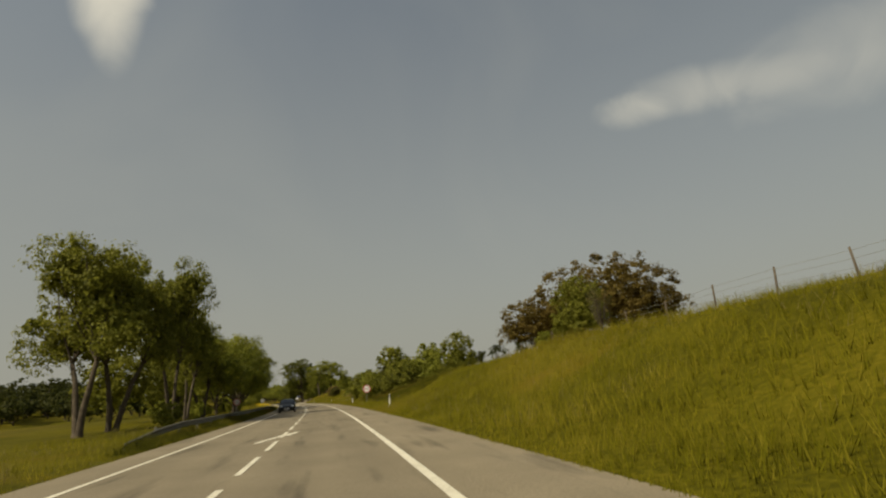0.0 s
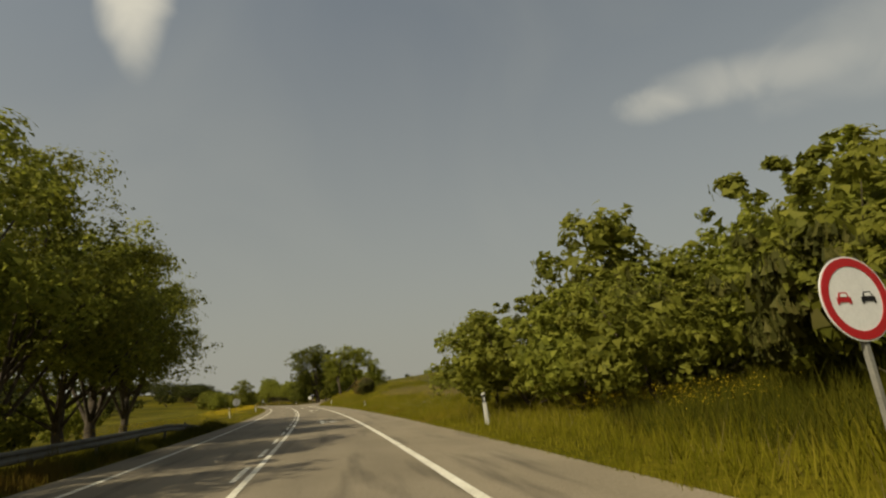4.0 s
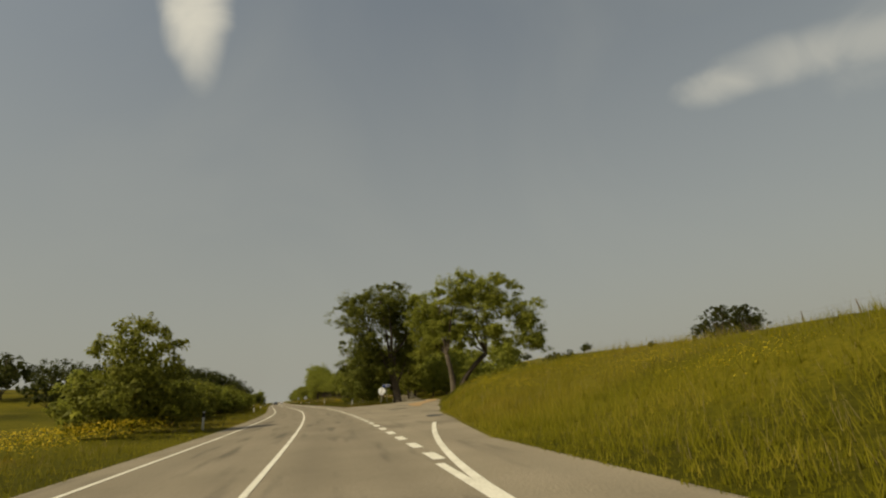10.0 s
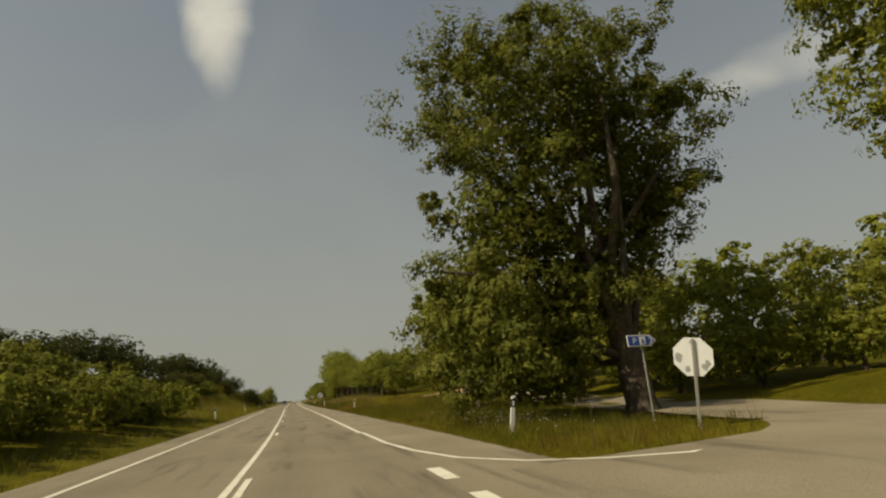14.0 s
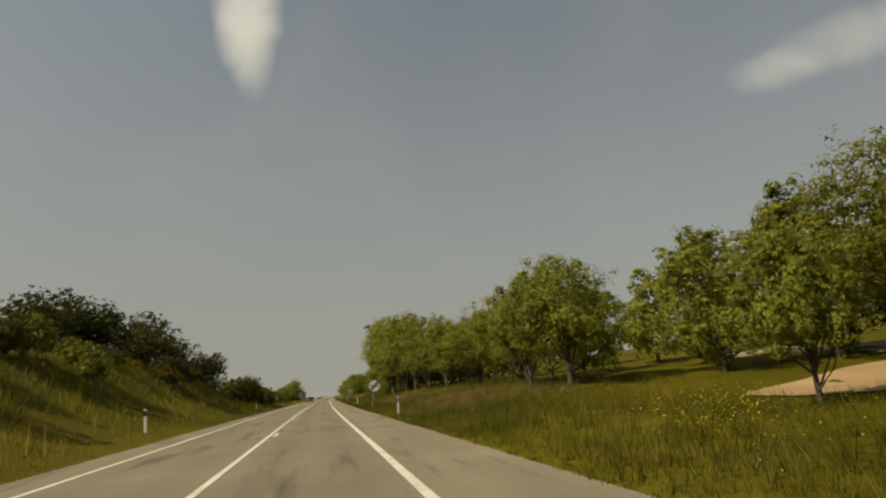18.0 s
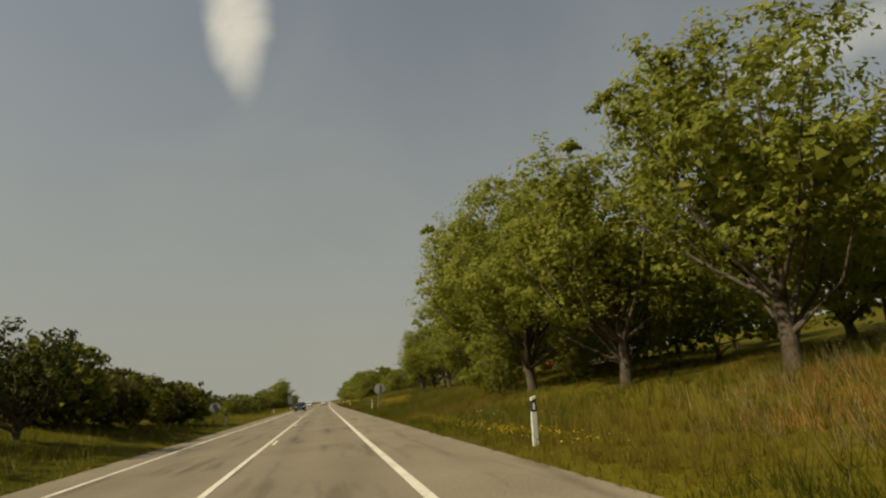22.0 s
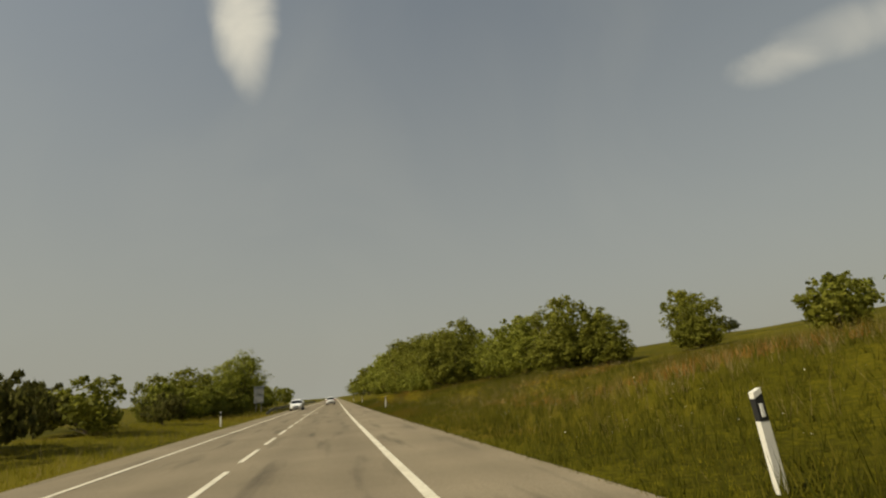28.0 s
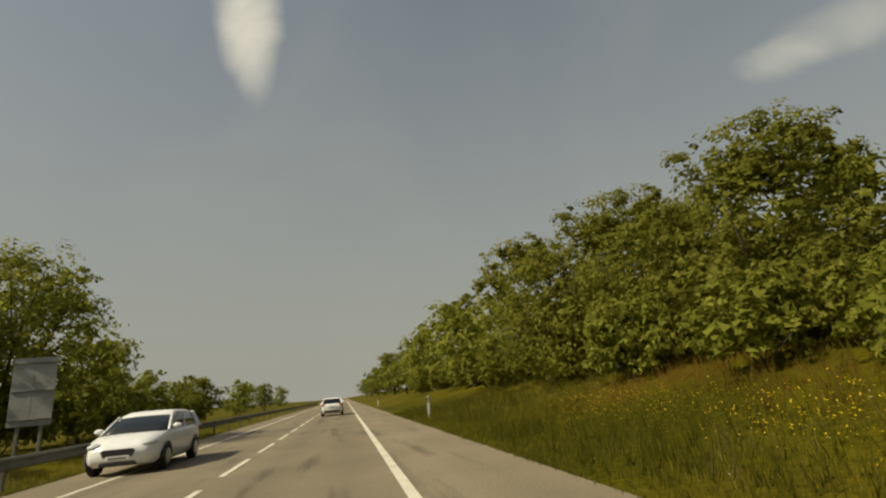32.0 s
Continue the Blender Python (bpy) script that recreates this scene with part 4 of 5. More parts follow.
# thin oaks on the skyline
for i, (s, d, h) in enumerate([(163, 71, 7), (166.5, 58, 6.5), (166, 92, 8), (186.5, 65, 7), (182, 74, 7), (196, 80, 6.5), (168, 84, 7.5), (176, 100, 7)]):
    tagged(tree("thin_oak", s, d, h, i * 67), group="oaks on the hill")
grove(["thin_oak"], [(221, 65, 6.6), (222, 72, 6.4), (238, 93, 7), (240, 89, 6.4), (242, 97, 6.8), (244, 92, 6.4), (243, 86, 6.6)], 23, "oaks on the hill")
scatter(["far_oak"], 300, 620, 110, 200, 10, 4, 6, 24, "far oaks on the hill")
tree("broom", 154.0, 12.0, 2.8, 0, 1.12)
tree("spiky_broom", 148.3, 11.7, 2.9, 80, .95)
tree("scrub", 151.4, 13.0, 1.3, 30, .8)
tree("scrub", 212, 29.6, 2.0, 30, 1.1)
# the junction
tree("big_leaning", 219.0, 19.0, 13.6, 13, 1.0)
tree("big_dense", 234.5, 14.8, 17.8, 13, .96)
tree("ash", 243.5, 11.0, 9.0, 80)
tree("ash_b", 256, 17, 9.0, 130)
grove(["far_ash_b", "far_ash"], [(240, 27.5, 9), (246, 24, 9), (252, 30, 9.5), (234, 33, 8), (244, 38, 9), (258, 24, 9), (262, 36, 9), (228, 30, 6.5), (250, 20.5, 9)], 25, "trees of the picnic ground")
scatter(["bush", "bush", "pale_bush"], 238, 262, 27, 38, 9, 1.4, 2.4, 73, "undergrowth below the trees")
grove(["mid_ash"], [(236.5, 23.4, 6.2), (233.5, 26.5, 5.6), (241, 22.5, 6.8)], 77, "trees of the picnic ground")
# picnic ground
grove(["ash_c"], [(271, 19.5, 11.2), (277, 24, 11.6), (268, 27, 11.6), (291.8, 28.6, 10.5), (291, 35.8, 12), (284, 33, 12)], 26, "trees of the picnic ground")
tree("ball_ash", 286.6, 14.6, 4.7, 20, .72, label="slender young tree beside the sandy track")
grove(["ash_b", "ash"], [(302.5, 15.8, 7.7), (304.5, 14.2, 6.0), (309, 15.6, 7.6), (317.8, 15.2, 6.6), (329.3, 15.0, 8.2, .72), (338, 15, 7.5), (346, 14.6, 11), (354, 14.5, 10.5), (389, 17, 7.4)], 27, "trees of the picnic ground")
tree("bare_ash", 355.2, 15.4, 6.4, 30, 1.0)
grove(["mid_ash_b", "mid_ash"], [(364.5, 12.6, 3.6), (368, 13.2, 4.2), (359.5, 15.0, 3.4)], 82, "trees of the picnic ground")
grove(["ash"], [(362, 13.6, 13.2), (371, 14.4, 13.2), (379.5, 17.0, 12.0)], 75, "trees of the picnic ground")
grove(["mid_ash", "mid_ash_b"], [(288, 42, 9), (296, 37, 9), (281, 40, 9), (300, 24, 7.5), (298, 30, 10), (304, 27, 9), (294, 40, 12), (312, 22, 8), (320, 23, 8), (326, 21, 8), (334, 22, 6.8), (342, 24, 7.2), (350, 22, 9), (366, 24, 10), (388, 25, 9)], 29, "trees of the picnic ground")
grove(["far_ash", "far_ash_b"], [(300, 33, 8), (318, 33, 9), (336, 35, 9), (352, 34, 9), (376, 27, 10), (395, 32, 9), (405, 36, 9), (270, 42, 9), (284, 48, 9), (304, 46, 9), (326, 48, 9), (346, 50, 9), (370, 42, 9), (386, 44, 9)], 28, "trees of the picnic ground")
grove(["ash", "ash_b"], [(398, 17.6, 9.2, 1.18), (405.5, 15.4, 8.3), (409, 18, 8.4), (413, 20.5, 7.6)], 30, "trees of the picnic ground")
tree("ball_ash", 419.2, 18.4, 6.4, 30, 1.0)
tree("ball_ash", 428, 18.3, 3.4, 130, .95)
grove(["far_ash", "far_ash_b"], [(412, 26, 8), (420, 25.8, 6), (424, 30, 7)], 44, "trees of the picnic ground")
tree("dome_tree", 460.8, 19.8, 5.8, 40, .95, label="round dark green tree on the meadow slope")
tree("pale_dome", 468.5, 19.6, 5.5, 140, 1.0)
tree("pale_dome", 473.5, 18.6, 5.1, 30, 1.0)
tree("dome_tree", 459.0, 22.4, 3.9, 200, 1.05)
tree("dome_tree", 455.5, 27.6, 3.9, 70, 1.0)
tree("dome_tree", 481, 14.8, 6.3, 250, .95)
tree("dome_tree", 488.4, 18.4, 8.0, 20, .9)
grove(["round_tree"], [(498.0, 16.6, 7.3), (501.5, 16.4, 6.6), (506.5, 15.6, 8.3), (513, 15.2, 8.5)], 31, "row of trees along the verge")
grove(["far_ash", "far_ash_b"], [(478, 28, 6.5), (490, 26, 7.5), (500, 22, 8), (495, 41, 8), (470, 38, 6), (523, 14.6, 9), (531, 14.5, 9.2), (540, 14.5, 9.6), (550, 14, 9), (562, 14, 9), (576, 13.5, 9), (595, 13, 9), (620, 13, 9), (650, 13, 9), (690, 13, 9), (740, 13, 9), (510, 22, 9), (522, 24, 9), (536, 22, 9)], 32, "row of trees along the verge")
grove(["bush", "pale_bush", "bush"], [(450, 34.5, 3.4), (464, 21.4, 3.0), (476, 18.8, 3.2), (480, 17.5, 2.0), (484, 16.4, 2.6), (436, 21, 2.4), (442, 24, 2.6)], 61, "bushes at the wood's edge")
grove(["thicket", "pale_thicket"], [(482, 18.6, 3.0), (485.5, 21.4, 3.4), (488.5, 16.2, 3.0), (491, 19, 3.4), (494, 14.4, 2.8), (497, 18, 3.4)], 74, "undergrowth below the trees")
scatter(["pale_bush", "bush"], 486, 556, 12.6, 14.6, 18, 2.2, 3.4, 45, "undergrowth below the trees")
# undergrowth below the picnic ground's trees; the first two rows stand in for shade
scatter(["bush", "bush", "pale_bush"], 302, 410, 27, 33, 10, 1.4, 2.4, 63, "undergrowth below the trees")
scatter(["far_ash_b"], 350, 410, 27, 32, 7, 7, 9, 64, "trees of the picnic ground")
grove(["far_ash_b", "far_ash"], [(356, 21, 7), (360, 26, 7.5), (367, 20, 8), (373, 22, 8), (382, 21, 8), (340, 19.5, 7.5)], 68, "trees of the picnic ground")
grove(["bush"], [(266, 21.5, 3.2), (270, 23, 3.6), (274, 21.5, 3.0), (278, 26, 3.4), (263, 25, 3.4), (269, 30, 3.4)], 71, "undergrowth below the trees")
# the other side
tree("dome_tree", 188.6, -9.0, 6.4, 10, .86, label="leafy young tree in the hedge beside the road")
tree("bush", 183, -9.0, 2.6, 50)
scatter(["thicket", "thicket", "pale_thicket"], 193, 262, -10.5, -8.2, 20, 2.3, 3.5, 33, "hedge of bushes")
scatter(["bush", "pale_bush"], 196, 266, -19, -11, 26, 2.8, 4.2, 34, "hedge of bushes")
scatter(["bush", "bush", "pale_bush"], 224, 264, -9.4, -7.6, 15, 2.0, 2.9, 69, "hedge of bushes")
grove(["holm_oak"], [(213, -12.6, 4.0), (218, -12.6, 4.4), (224, -13.2, 4.7), (231, -13, 4.6)], 83, "holm oaks on the bank")
scatter(["holm_oak"], 246, 285, -25, -16, 8, 4.4, 5.6, 78, "holm oaks on the bank")
scatter(["scrub", "scrub", "bush"], 284, 346, -14.5, -11, 14, 1.4, 2.5, 79, "scrub on the bank")
scatter(["holm_oak"], 262, 352, -27, -19, 12, 3.6, 5.0, 47, "holm oaks on the bank")
scatter(["holm_oak"], 246, 430, -44, -27, 22, 4.5, 6.5, 35, "holm oaks on the bank")
scatter(["holm_oak"], 338, 372, -20, -11, 7, 2.5, 4, 36, "holm oaks on the bank")
scatter(["holm_oak"], 322, 350, -22, -12.5, 9, 4.4, 6.0, 48, "holm oaks on the bank")
scatter(["scrub", "scrub", "bush"], 270, 346, -15, -10.5, 16, 1.0, 2.2, 37, "scrub on the bank")
tree("holm_oak", 356, -8.4, 4.4, 40, .8)
tree("holm_oak", 352, -13.6, 5.6, 10, .8)
scatter(["scrub", "bush", "scrub"], 359, 384, -10.5, -8.4, 12, 2.8, 3.8, 62, "roadside scrub")
scatter(["scrub", "scrub", "scrub", "bush"], 362, 470, -15, -8.5, 28, 2.3, 3.7, 38, "roadside scrub")
scatter(["far_oak"], 90, 290, -150, -70, 56, 8, 11, 39, "oaks in the pasture")
scatter(["far_oak"], 130, 260, -75, -38, 26, 5.5, 8, 40, "oaks in the pasture")
scatter(["far_oak"], 150, 300, -110, -60, 30, 7, 10, 76, "oaks in the pasture")
tree("pale_bush", 118, -22, 3.2, 40)
scatter(["far_oak"], 140, 235, -46, -27, 11, 3.6, 5.2, 72, "oaks in the pasture")
grove(["dome_tree"], [(490, -14.8, 5.8), (482.5, -15.4, 4.8), (486.5, -13.6, 4.2)], 81, "trees by the information board")
grove(["ash_c", "ash_b"], [(508.5, -11.6, 9.1), (500, -13.5, 6)], 41, "trees by the information board")
grove(["far_ash", "far_ash_b"], [(515.5, -11.6, 6.4), (521, -13, 5), (528, -12, 4.6), (536, -12, 4.6), (545, -13, 5), (560, -12, 5), (585, -12, 5), (620, -22, 7), (640, -16, 6)], 46, "trees by the information board")
scatter(["pale_bush", "bush", "bush"], 478, 545, -15, -11, 18, 2.4, 4.0, 65, "bushes by the information board")
scatter(["thicket", "pale_thicket"], 480, 504, -12.4, -10.4, 8, 2.4, 3.6, 80, "bushes by the information board")
scatter(["bush", "pale_bush"], 110, 132, -30, -16, 8, 1.6, 2.8, 66)
scatter(["far_oak"], 480, 900, -150, -40, 16, 5, 8, 42, "far oaks")


# ---- road furniture ----
def box(bm, x0, x1, y0, y1, z0, z1, bev=0.0):
    r = bmesh.ops.create_cube(bm, size=1)
    for v in r["verts"]:
        v.co = Vector(((x0 + x1) / 2 + v.co.x * (x1 - x0), (y0 + y1) / 2 + v.co.y * (y1 - y0), (z0 + z1) / 2 + v.co.z * (z1 - z0)))
    if bev:
        bmesh.ops.bevel(bm, geom=list({e for v in r["verts"] for e in v.link_edges}), offset=bev, segments=2, affect="EDGES", profile=0.6)
    return bm


def disc(bm, r0, r1, y, thick, cz=0.0, seg=40, cx=0.0):
    """A ring (or full disc when r0 is 0) standing upright, facing -y."""
    n = seg
    ang = [2 * math.pi * i / n for i in range(n)]
    rings = []
    for yy in (y, y + thick):
        rings.append([bm.verts.new((cx + r1 * math.cos(a), yy, cz + r1 * math.sin(a))) for a in ang])
    inner = [[bm.verts.new((cx + r0 * math.cos(a), yy, cz + r0 * math.sin(a))) for a in ang] for yy in (y, y + thick)] if r0 else None
    for i in range(n):
        j = (i + 1) % n
        bm.faces.new((rings[0][i], rings[0][j], rings[1][j], rings[1][i]))
        if inner:
            bm.faces.new((rings[0][j], rings[0][i], inner[0][i], inner[0][j]))
            bm.faces.new((rings[1][i], rings[1][j], inner[1][j], inner[1][i]))
            bm.faces.new((inner[0][i], inner[1][i], inner[1][j], inner[0][j]))
    if not inner:
        bm.faces.new(rings[0])
        bm.faces.new(rings[1][::-1])
    bmesh.ops.recalc_face_normals(bm, faces=bm.faces[:])
    return bm


def prism(bm, pts, y0, y1):
    """An outline in x, z pushed through from y0 to y1."""
    a = [bm.verts.new((x, y0, z)) for x, z in pts]
    b = [bm.verts.new((x, y1, z)) for x, z in pts]
    n = len(pts)
    bm.faces.new(a)
    bm.faces.new(b[::-1])
    for i in range(n):
        bm.faces.new((a[i], b[i], b[(i + 1) % n], a[(i + 1) % n]))
    bmesh.ops.recalc_face_normals(bm, faces=bm.faces[:])
    return bm


def delineator():
    base = thing("delineator_post", "white plastic delineator post with a black band and reflector", "delineator post", "delineator posts")
    bm = prism(bmesh.new(), [(-.06, -.3), (.06, -.3), (.058, .72), (-.058, .72)], -.022, .045)
    part("shaft", bm, POST_W, base)
    bm = prism(bmesh.new(), [(-.058, .72), (.058, .72), (.056, 1.0), (-.056, .95)], -.024, .045)
    part("band", bm, BLACK, base, "black slanting band")
    bm = prism(bmesh.new(), [(-.056, .953), (.056, 1.003), (.053, 1.06), (-.053, 1.02)], -.022, .043)
    part("cap", bm, POST_W, base)
    bm = box(bmesh.new(), -.022, .022, -.032, -.020, .76, .90, .004)
    part("reflector", bm, SIGN_W, base, "pale reflector")
    return base


first = delineator()
first.matrix_basis = at(43.2, 7.0) @ pose(0, 0, 0, 0, 2, 0)
DEL = [(79.5, 6.9, -3), (119.5, 7.05, 2, .42), (157.0, 6.8, -1), (230.4, 7.2, 7), (269.7, 7.1, 1), (307.0, 6.6, -1), (345.5, 6.6, 3), (388.0, 6.9, 0), (429.0, 6.7, -2), (470.0, 6.7, 2), (510.0, 6.7, 0), (551.0, 6.7, 1),
       (121.0, -6.7, 4), (150.0, -5.6, 3), (190.0, -5.6, -2), (228.0, -5.6, 3), (267.5, -5.6, 4), (302.0, -5.6, 6), (342.5, -5.6, 1), (380.0, -5.6, -2), (422.5, -5.6, -3), (464.5, -5.6, 2)]
for s, d, lean, *sunk in DEL:
    copy_thing(first, at(s, d) @ pose(0, 0, -sum(sunk), lean * .5, lean, 180 if d < 0 else 0))


def sign_car(bm, cx, cz, k, y):
    """Small rear view of a car as a raised emblem."""
    o = [(-.17, -.11), (-.17, .02), (-.13, .03), (-.09, .12), (.09, .12), (.13, .03), (.17, .02), (.17, -.11), (.12, -.11), (.12, -.07), (-.12, -.07), (-.12, -.11)]
    return prism(bm, [(cx + x * k, cz + z * k) for x, z in o], y, y + .004)


def sign_window(bm, cx, cz, k, y):
    return prism(bm, [(cx + x * k, cz + z * k) for x, z in ((-.085, .03), (.085, .03), (.065, .095), (-.065, .095))], y - .004, y - .001)


def round_sign(kind, s, d, zc, dia, turn=0.0, lean=0.0):
    label = {"ban": "round white sign with red rim and two car emblems", "end": "round white sign with grey cars and black diagonal stripes",
             "back": "grey back of a round road sign on its post"}[kind]
    base = thing("road_sign", label, "road sign")
    g = ground_at(s, d)
    base.matrix_basis = at(s, d) @ pose(0, 0, 0, 0, lean, turn)
    h, r = zc - g, dia / 2
    bm = box(bmesh.new(), -.035, .035, .005, .065, -.3, h + r * .92, .012)
    part("post", bm, STEEL, base, "galvanised steel post")
    plate = part("plate", disc(bmesh.new(), 0, r, -.012, .012, h), GREYMETAL if kind == "back" else SIGN_W, base)
    if kind == "ban":
        part("rim", disc(bmesh.new(), r * .76, r * .96, -.018, .005, h), SIGN_R, base, "red rim")
        part("emblem", sign_car(bmesh.new(), -.36 * r, h, r * 1.2, -.019), SIGN_R, base, "red car emblem")
        part("emblem", sign_car(bmesh.new(), .36 * r, h, r * 1.2, -.019), SIGN_K, base, "black car emblem")
        for cx in (-.36, .36):
            part("emblem_window", sign_window(bmesh.new(), cx * r, h, r * 1.2, -.019), SIGN_W, base, "white window of the emblem")
    elif kind == "end":
        part("emblem", sign_car(bmesh.new(), -.42 * r, h, r * 1.45, -.019), SIGN_G, base, "grey car emblem")
        part("emblem", sign_car(bmesh.new(), .42 * r, h + .06 * r, r * 1.45, -.019), SIGN_G, base, "grey car emblem")
        for k in range(-2, 3):
            u, w = k * .085 * r, .022 * r
            lim = r * .94
            a = math.radians(52)
            e1, e2 = (math.cos(a), math.sin(a)), (-math.sin(a), math.cos(a))
            q = [(e1[0] * p + e2[0] * (u + v), h + e1[1] * p + e2[1] * (u + v)) for p, v in ((-lim, -w), (lim, -w), (lim, w), (-lim, w))]
            part("stripe", prism(bmesh.new(), q, -.026, -.021), SIGN_K, base, "black diagonal stripe")
        for cx, up in ((-.42, 0), (.42, .06)):
            part("emblem_window", sign_window(bmesh.new(), cx * r, h + up * r, r * 1.45, -.019), SIGN_W, base, "white window of the emblem")
        part("rim", disc(bmesh.new(), r * .95, r, -.017, .004, h), SIGN_K, base, "thin black rim")
    else:
        part("stiffener", box(bmesh.new(), -r * .6, r * .6, -.03, -.012, h + .1, h + .15), STEEL, base)
        part("stiffener", box(bmesh.new(), -r * .6, r * .6, -.03, -.012, h - .15, h - .1), STEEL, base)
    return base


round_sign("ban", 67.0, 7.55, 2.0, 1.0)
round_sign("ban", 69.0, -8.2, 1.6, .85)
round_sign("back", 138.5, -7.6, 1.7, .95, 180)
round_sign("end", 324.5, 6.68, 2.04, 1.06, 0, 6.5)
round_sign("back", 385.6, 7.2, 2.1, 1.0, 180, -7)
round_sign("back", 384.0, -7.2, 1.55, .9, 180)


def stop_back():
    base = thing("stop_sign", "whitish flaking back of an eight-sided sign on a steel post", "road sign")
    base.matrix_basis = at(226.9, 10.7) @ pose(0, 0, 0, 0, -6, 180 - 22)
    r = .52
    o = [(r * math.cos(math.radians(22.5 + 45 * i)), 1.75 + r * math.sin(math.radians(22.5 + 45 * i))) for i in range(8)]
    part("plate", prism(bmesh.new(), o, -.012, 0), SIGN_W, base)
    part("post", box(bmesh.new(), -.035, .035, .0, .06, -.3, 2.2, .012), STEEL, base, "galvanised steel post")
    rg = random.Random(5)
    for k in range(6):
        a = rg.uniform(0, 6.28)
        c = (.36 * math.cos(a), 1.75 + .36 * math.sin(a))
        q = [(c[0] + rg.uniform(.05, .11) * math.cos(t), c[1] + rg.uniform(.05, .12) * math.sin(t)) for t in (0, 1, 2.1, 3.1, 4.2, 5.2)]
        part("flaked_patch", prism(bmesh.new(), q, .001, .004), GREYMETAL, base, "bare grey metal patch")


stop_back()


def parking_sign():
    base = thing("direction_sign", "blue arrow-shaped parking and picnic sign on a leaning grey post", "direction sign")
    base.matrix_basis = at(230.6, 12.3) @ pose(0, 0, 0, 0, 0, 6)
    part("post", box(bmesh.new(), -.03, .03, .01, .06, -.3, 2.85, .012), STEEL, base, "grey steel post")
    o = [(-.62, 2.38), (.36, 2.38), (.60, 2.57), (.36, 2.76), (-.62, 2.76)]
    part("plate", prism(bmesh.new(), o, -.012, .008), SIGN_W, base, "white-edged plate")
    k = [(-.585, 2.415), (.345, 2.415), (.54, 2.57), (.345, 2.725), (-.585, 2.725)]
    part("blue_field", prism(bmesh.new(), k, -.017, -.013), SIGN_B, base, "blue field")
    part("picnic_panel", prism(bmesh.new(), [(-.12, 2.44), (.14, 2.44), (.14, 2.70), (-.12, 2.70)], -.022, -.018), SIGN_W, base, "white pictogram panel")
    part("picnic_emblem", prism(bmesh.new(), [(-.05, 2.48), (.09, 2.48), (.02, 2.66)], -.027, -.023), SIGN_B, base, "blue tent emblem")
    part("chevron", prism(bmesh.new(), [(.28, 2.43), (.34, 2.43), (.46, 2.57), (.34, 2.71), (.28, 2.71), (.40, 2.57)], -.022, -.018), SIGN_W, base, "white chevron")
    cu = bpy.data.curves.new("letter", "FONT")
    cu.body, cu.size, cu.extrude, cu.align_x = "P", .30, .002, "CENTER"
    cu.materials.append(SIGN_W)
    ob = new("letter", cu)
    ob.parent = base
    ob.matrix_basis = pose(-.33, -.020, 2.465, 90, 0, 0)
    tagged(ob, "white letter P")


parking_sign()


def board():
    base = thing("information_board", "large grey back of a roadside information board on two posts", "road sign")
    base.matrix_basis = at(505.2, -8.6) @ pose(0, 0, 0, 0, 0, 6)
    for x in (-.36, .36):
        part("post", box(bmesh.new(), x - .05, x + .05, 0, .1, -.3, 3.7, .015), STEEL, base)
    for x in (-.68, .005):
        part("panel", box(bmesh.new(), x, x + .675, -.04, -.005, 1.3, 3.72, .01), GREYMETAL, base)
    for z in (1.5, 2.5, 3.5):
        part("rail", box(bmesh.new(), -.66, .66, -.075, -.04, z, z + .06, .01), STEEL, base)


board()


def guard_rail(s0, s1, d):
    base = thing("guard_rail", "long galvanised steel guard rail on posts in the grass", "guard rail")
    prof = [(0, .44), (.05, .47), (.05, .53), (0, .57), (0, .62), (.05, .66), (.05, .72), (0, .75)]
    S = np.arange(s0, s1 + .1, 4.0)
    V, F = [], []
    for i, s in enumerate(S):
        x0, y0 = xy(s, d)
        h = float(np.interp(s, AS, AH))
        g = max(ground_at(s, d), -.1)
        dz = -.45 * max(0, 1 - (s - s0) / 6) - .45 * max(0, 1 - (s1 - s) / 6)
        for o, z in prof:
            V.append((float(x0) + math.cos(h) * o, float(y0) + math.sin(h) * o, g + z + dz))
    k = len(prof)
    for i in range(len(S) - 1):
        for j in range(k - 1):
            F.append((i * k + j, i * k + j + 1, (i + 1) * k + j + 1, (i + 1) * k + j))
    sub("beam", mesh("beam", V, F, RAIL_STEEL), base, "corrugated steel beam")
    pm = None
    for s in S[1:-1]:
        if pm is None:
            bm = box(bmesh.new(), -.05, .05, -.04, .04, -.4, .70, .008)
            pm = bpy.data.meshes.new("rail_post")
            bm.to_mesh(pm)
            bm.free()
            pm.materials.append(RAIL_STEEL)
        o = sub("rail_post", pm, base)
        o.matrix_basis = at(s, d - .07)


guard_rail(22, 98, -5.6)
guard_rail(486, 640, -5.2)


def fence(s0, s1, dfun, step, seed):
    rg = random.Random(seed)
    base = thing("wire_fence", "old wire fence with thin weathered posts along the field", "fence")
    pm = tubes("fence_post", [[((0, 0, -.3), .055), ((.01, 0, .6), .05), ((0, .01, 1.25), .045)]], WOODPOST, 6)
    pts = []
    s = s0
    while s <= s1:
        d = dfun(s)
        o = sub("fence_post", pm, base)
        o.matrix_basis = at(s, d) @ pose(0, 0, 0, rg.uniform(-5, 5), rg.uniform(-5, 5), rg.uniform(0, 360))
        p = o.matrix_basis.translation
        pts.append(p.copy())
        s += step * rg.uniform(.85, 1.15)
    for h in (.45, .8, 1.12):
        limb = [((p.x, p.y, p.z + h), .008) for p in pts]
        sub("wire", tubes("wire", [limb], STEEL, 4), base)


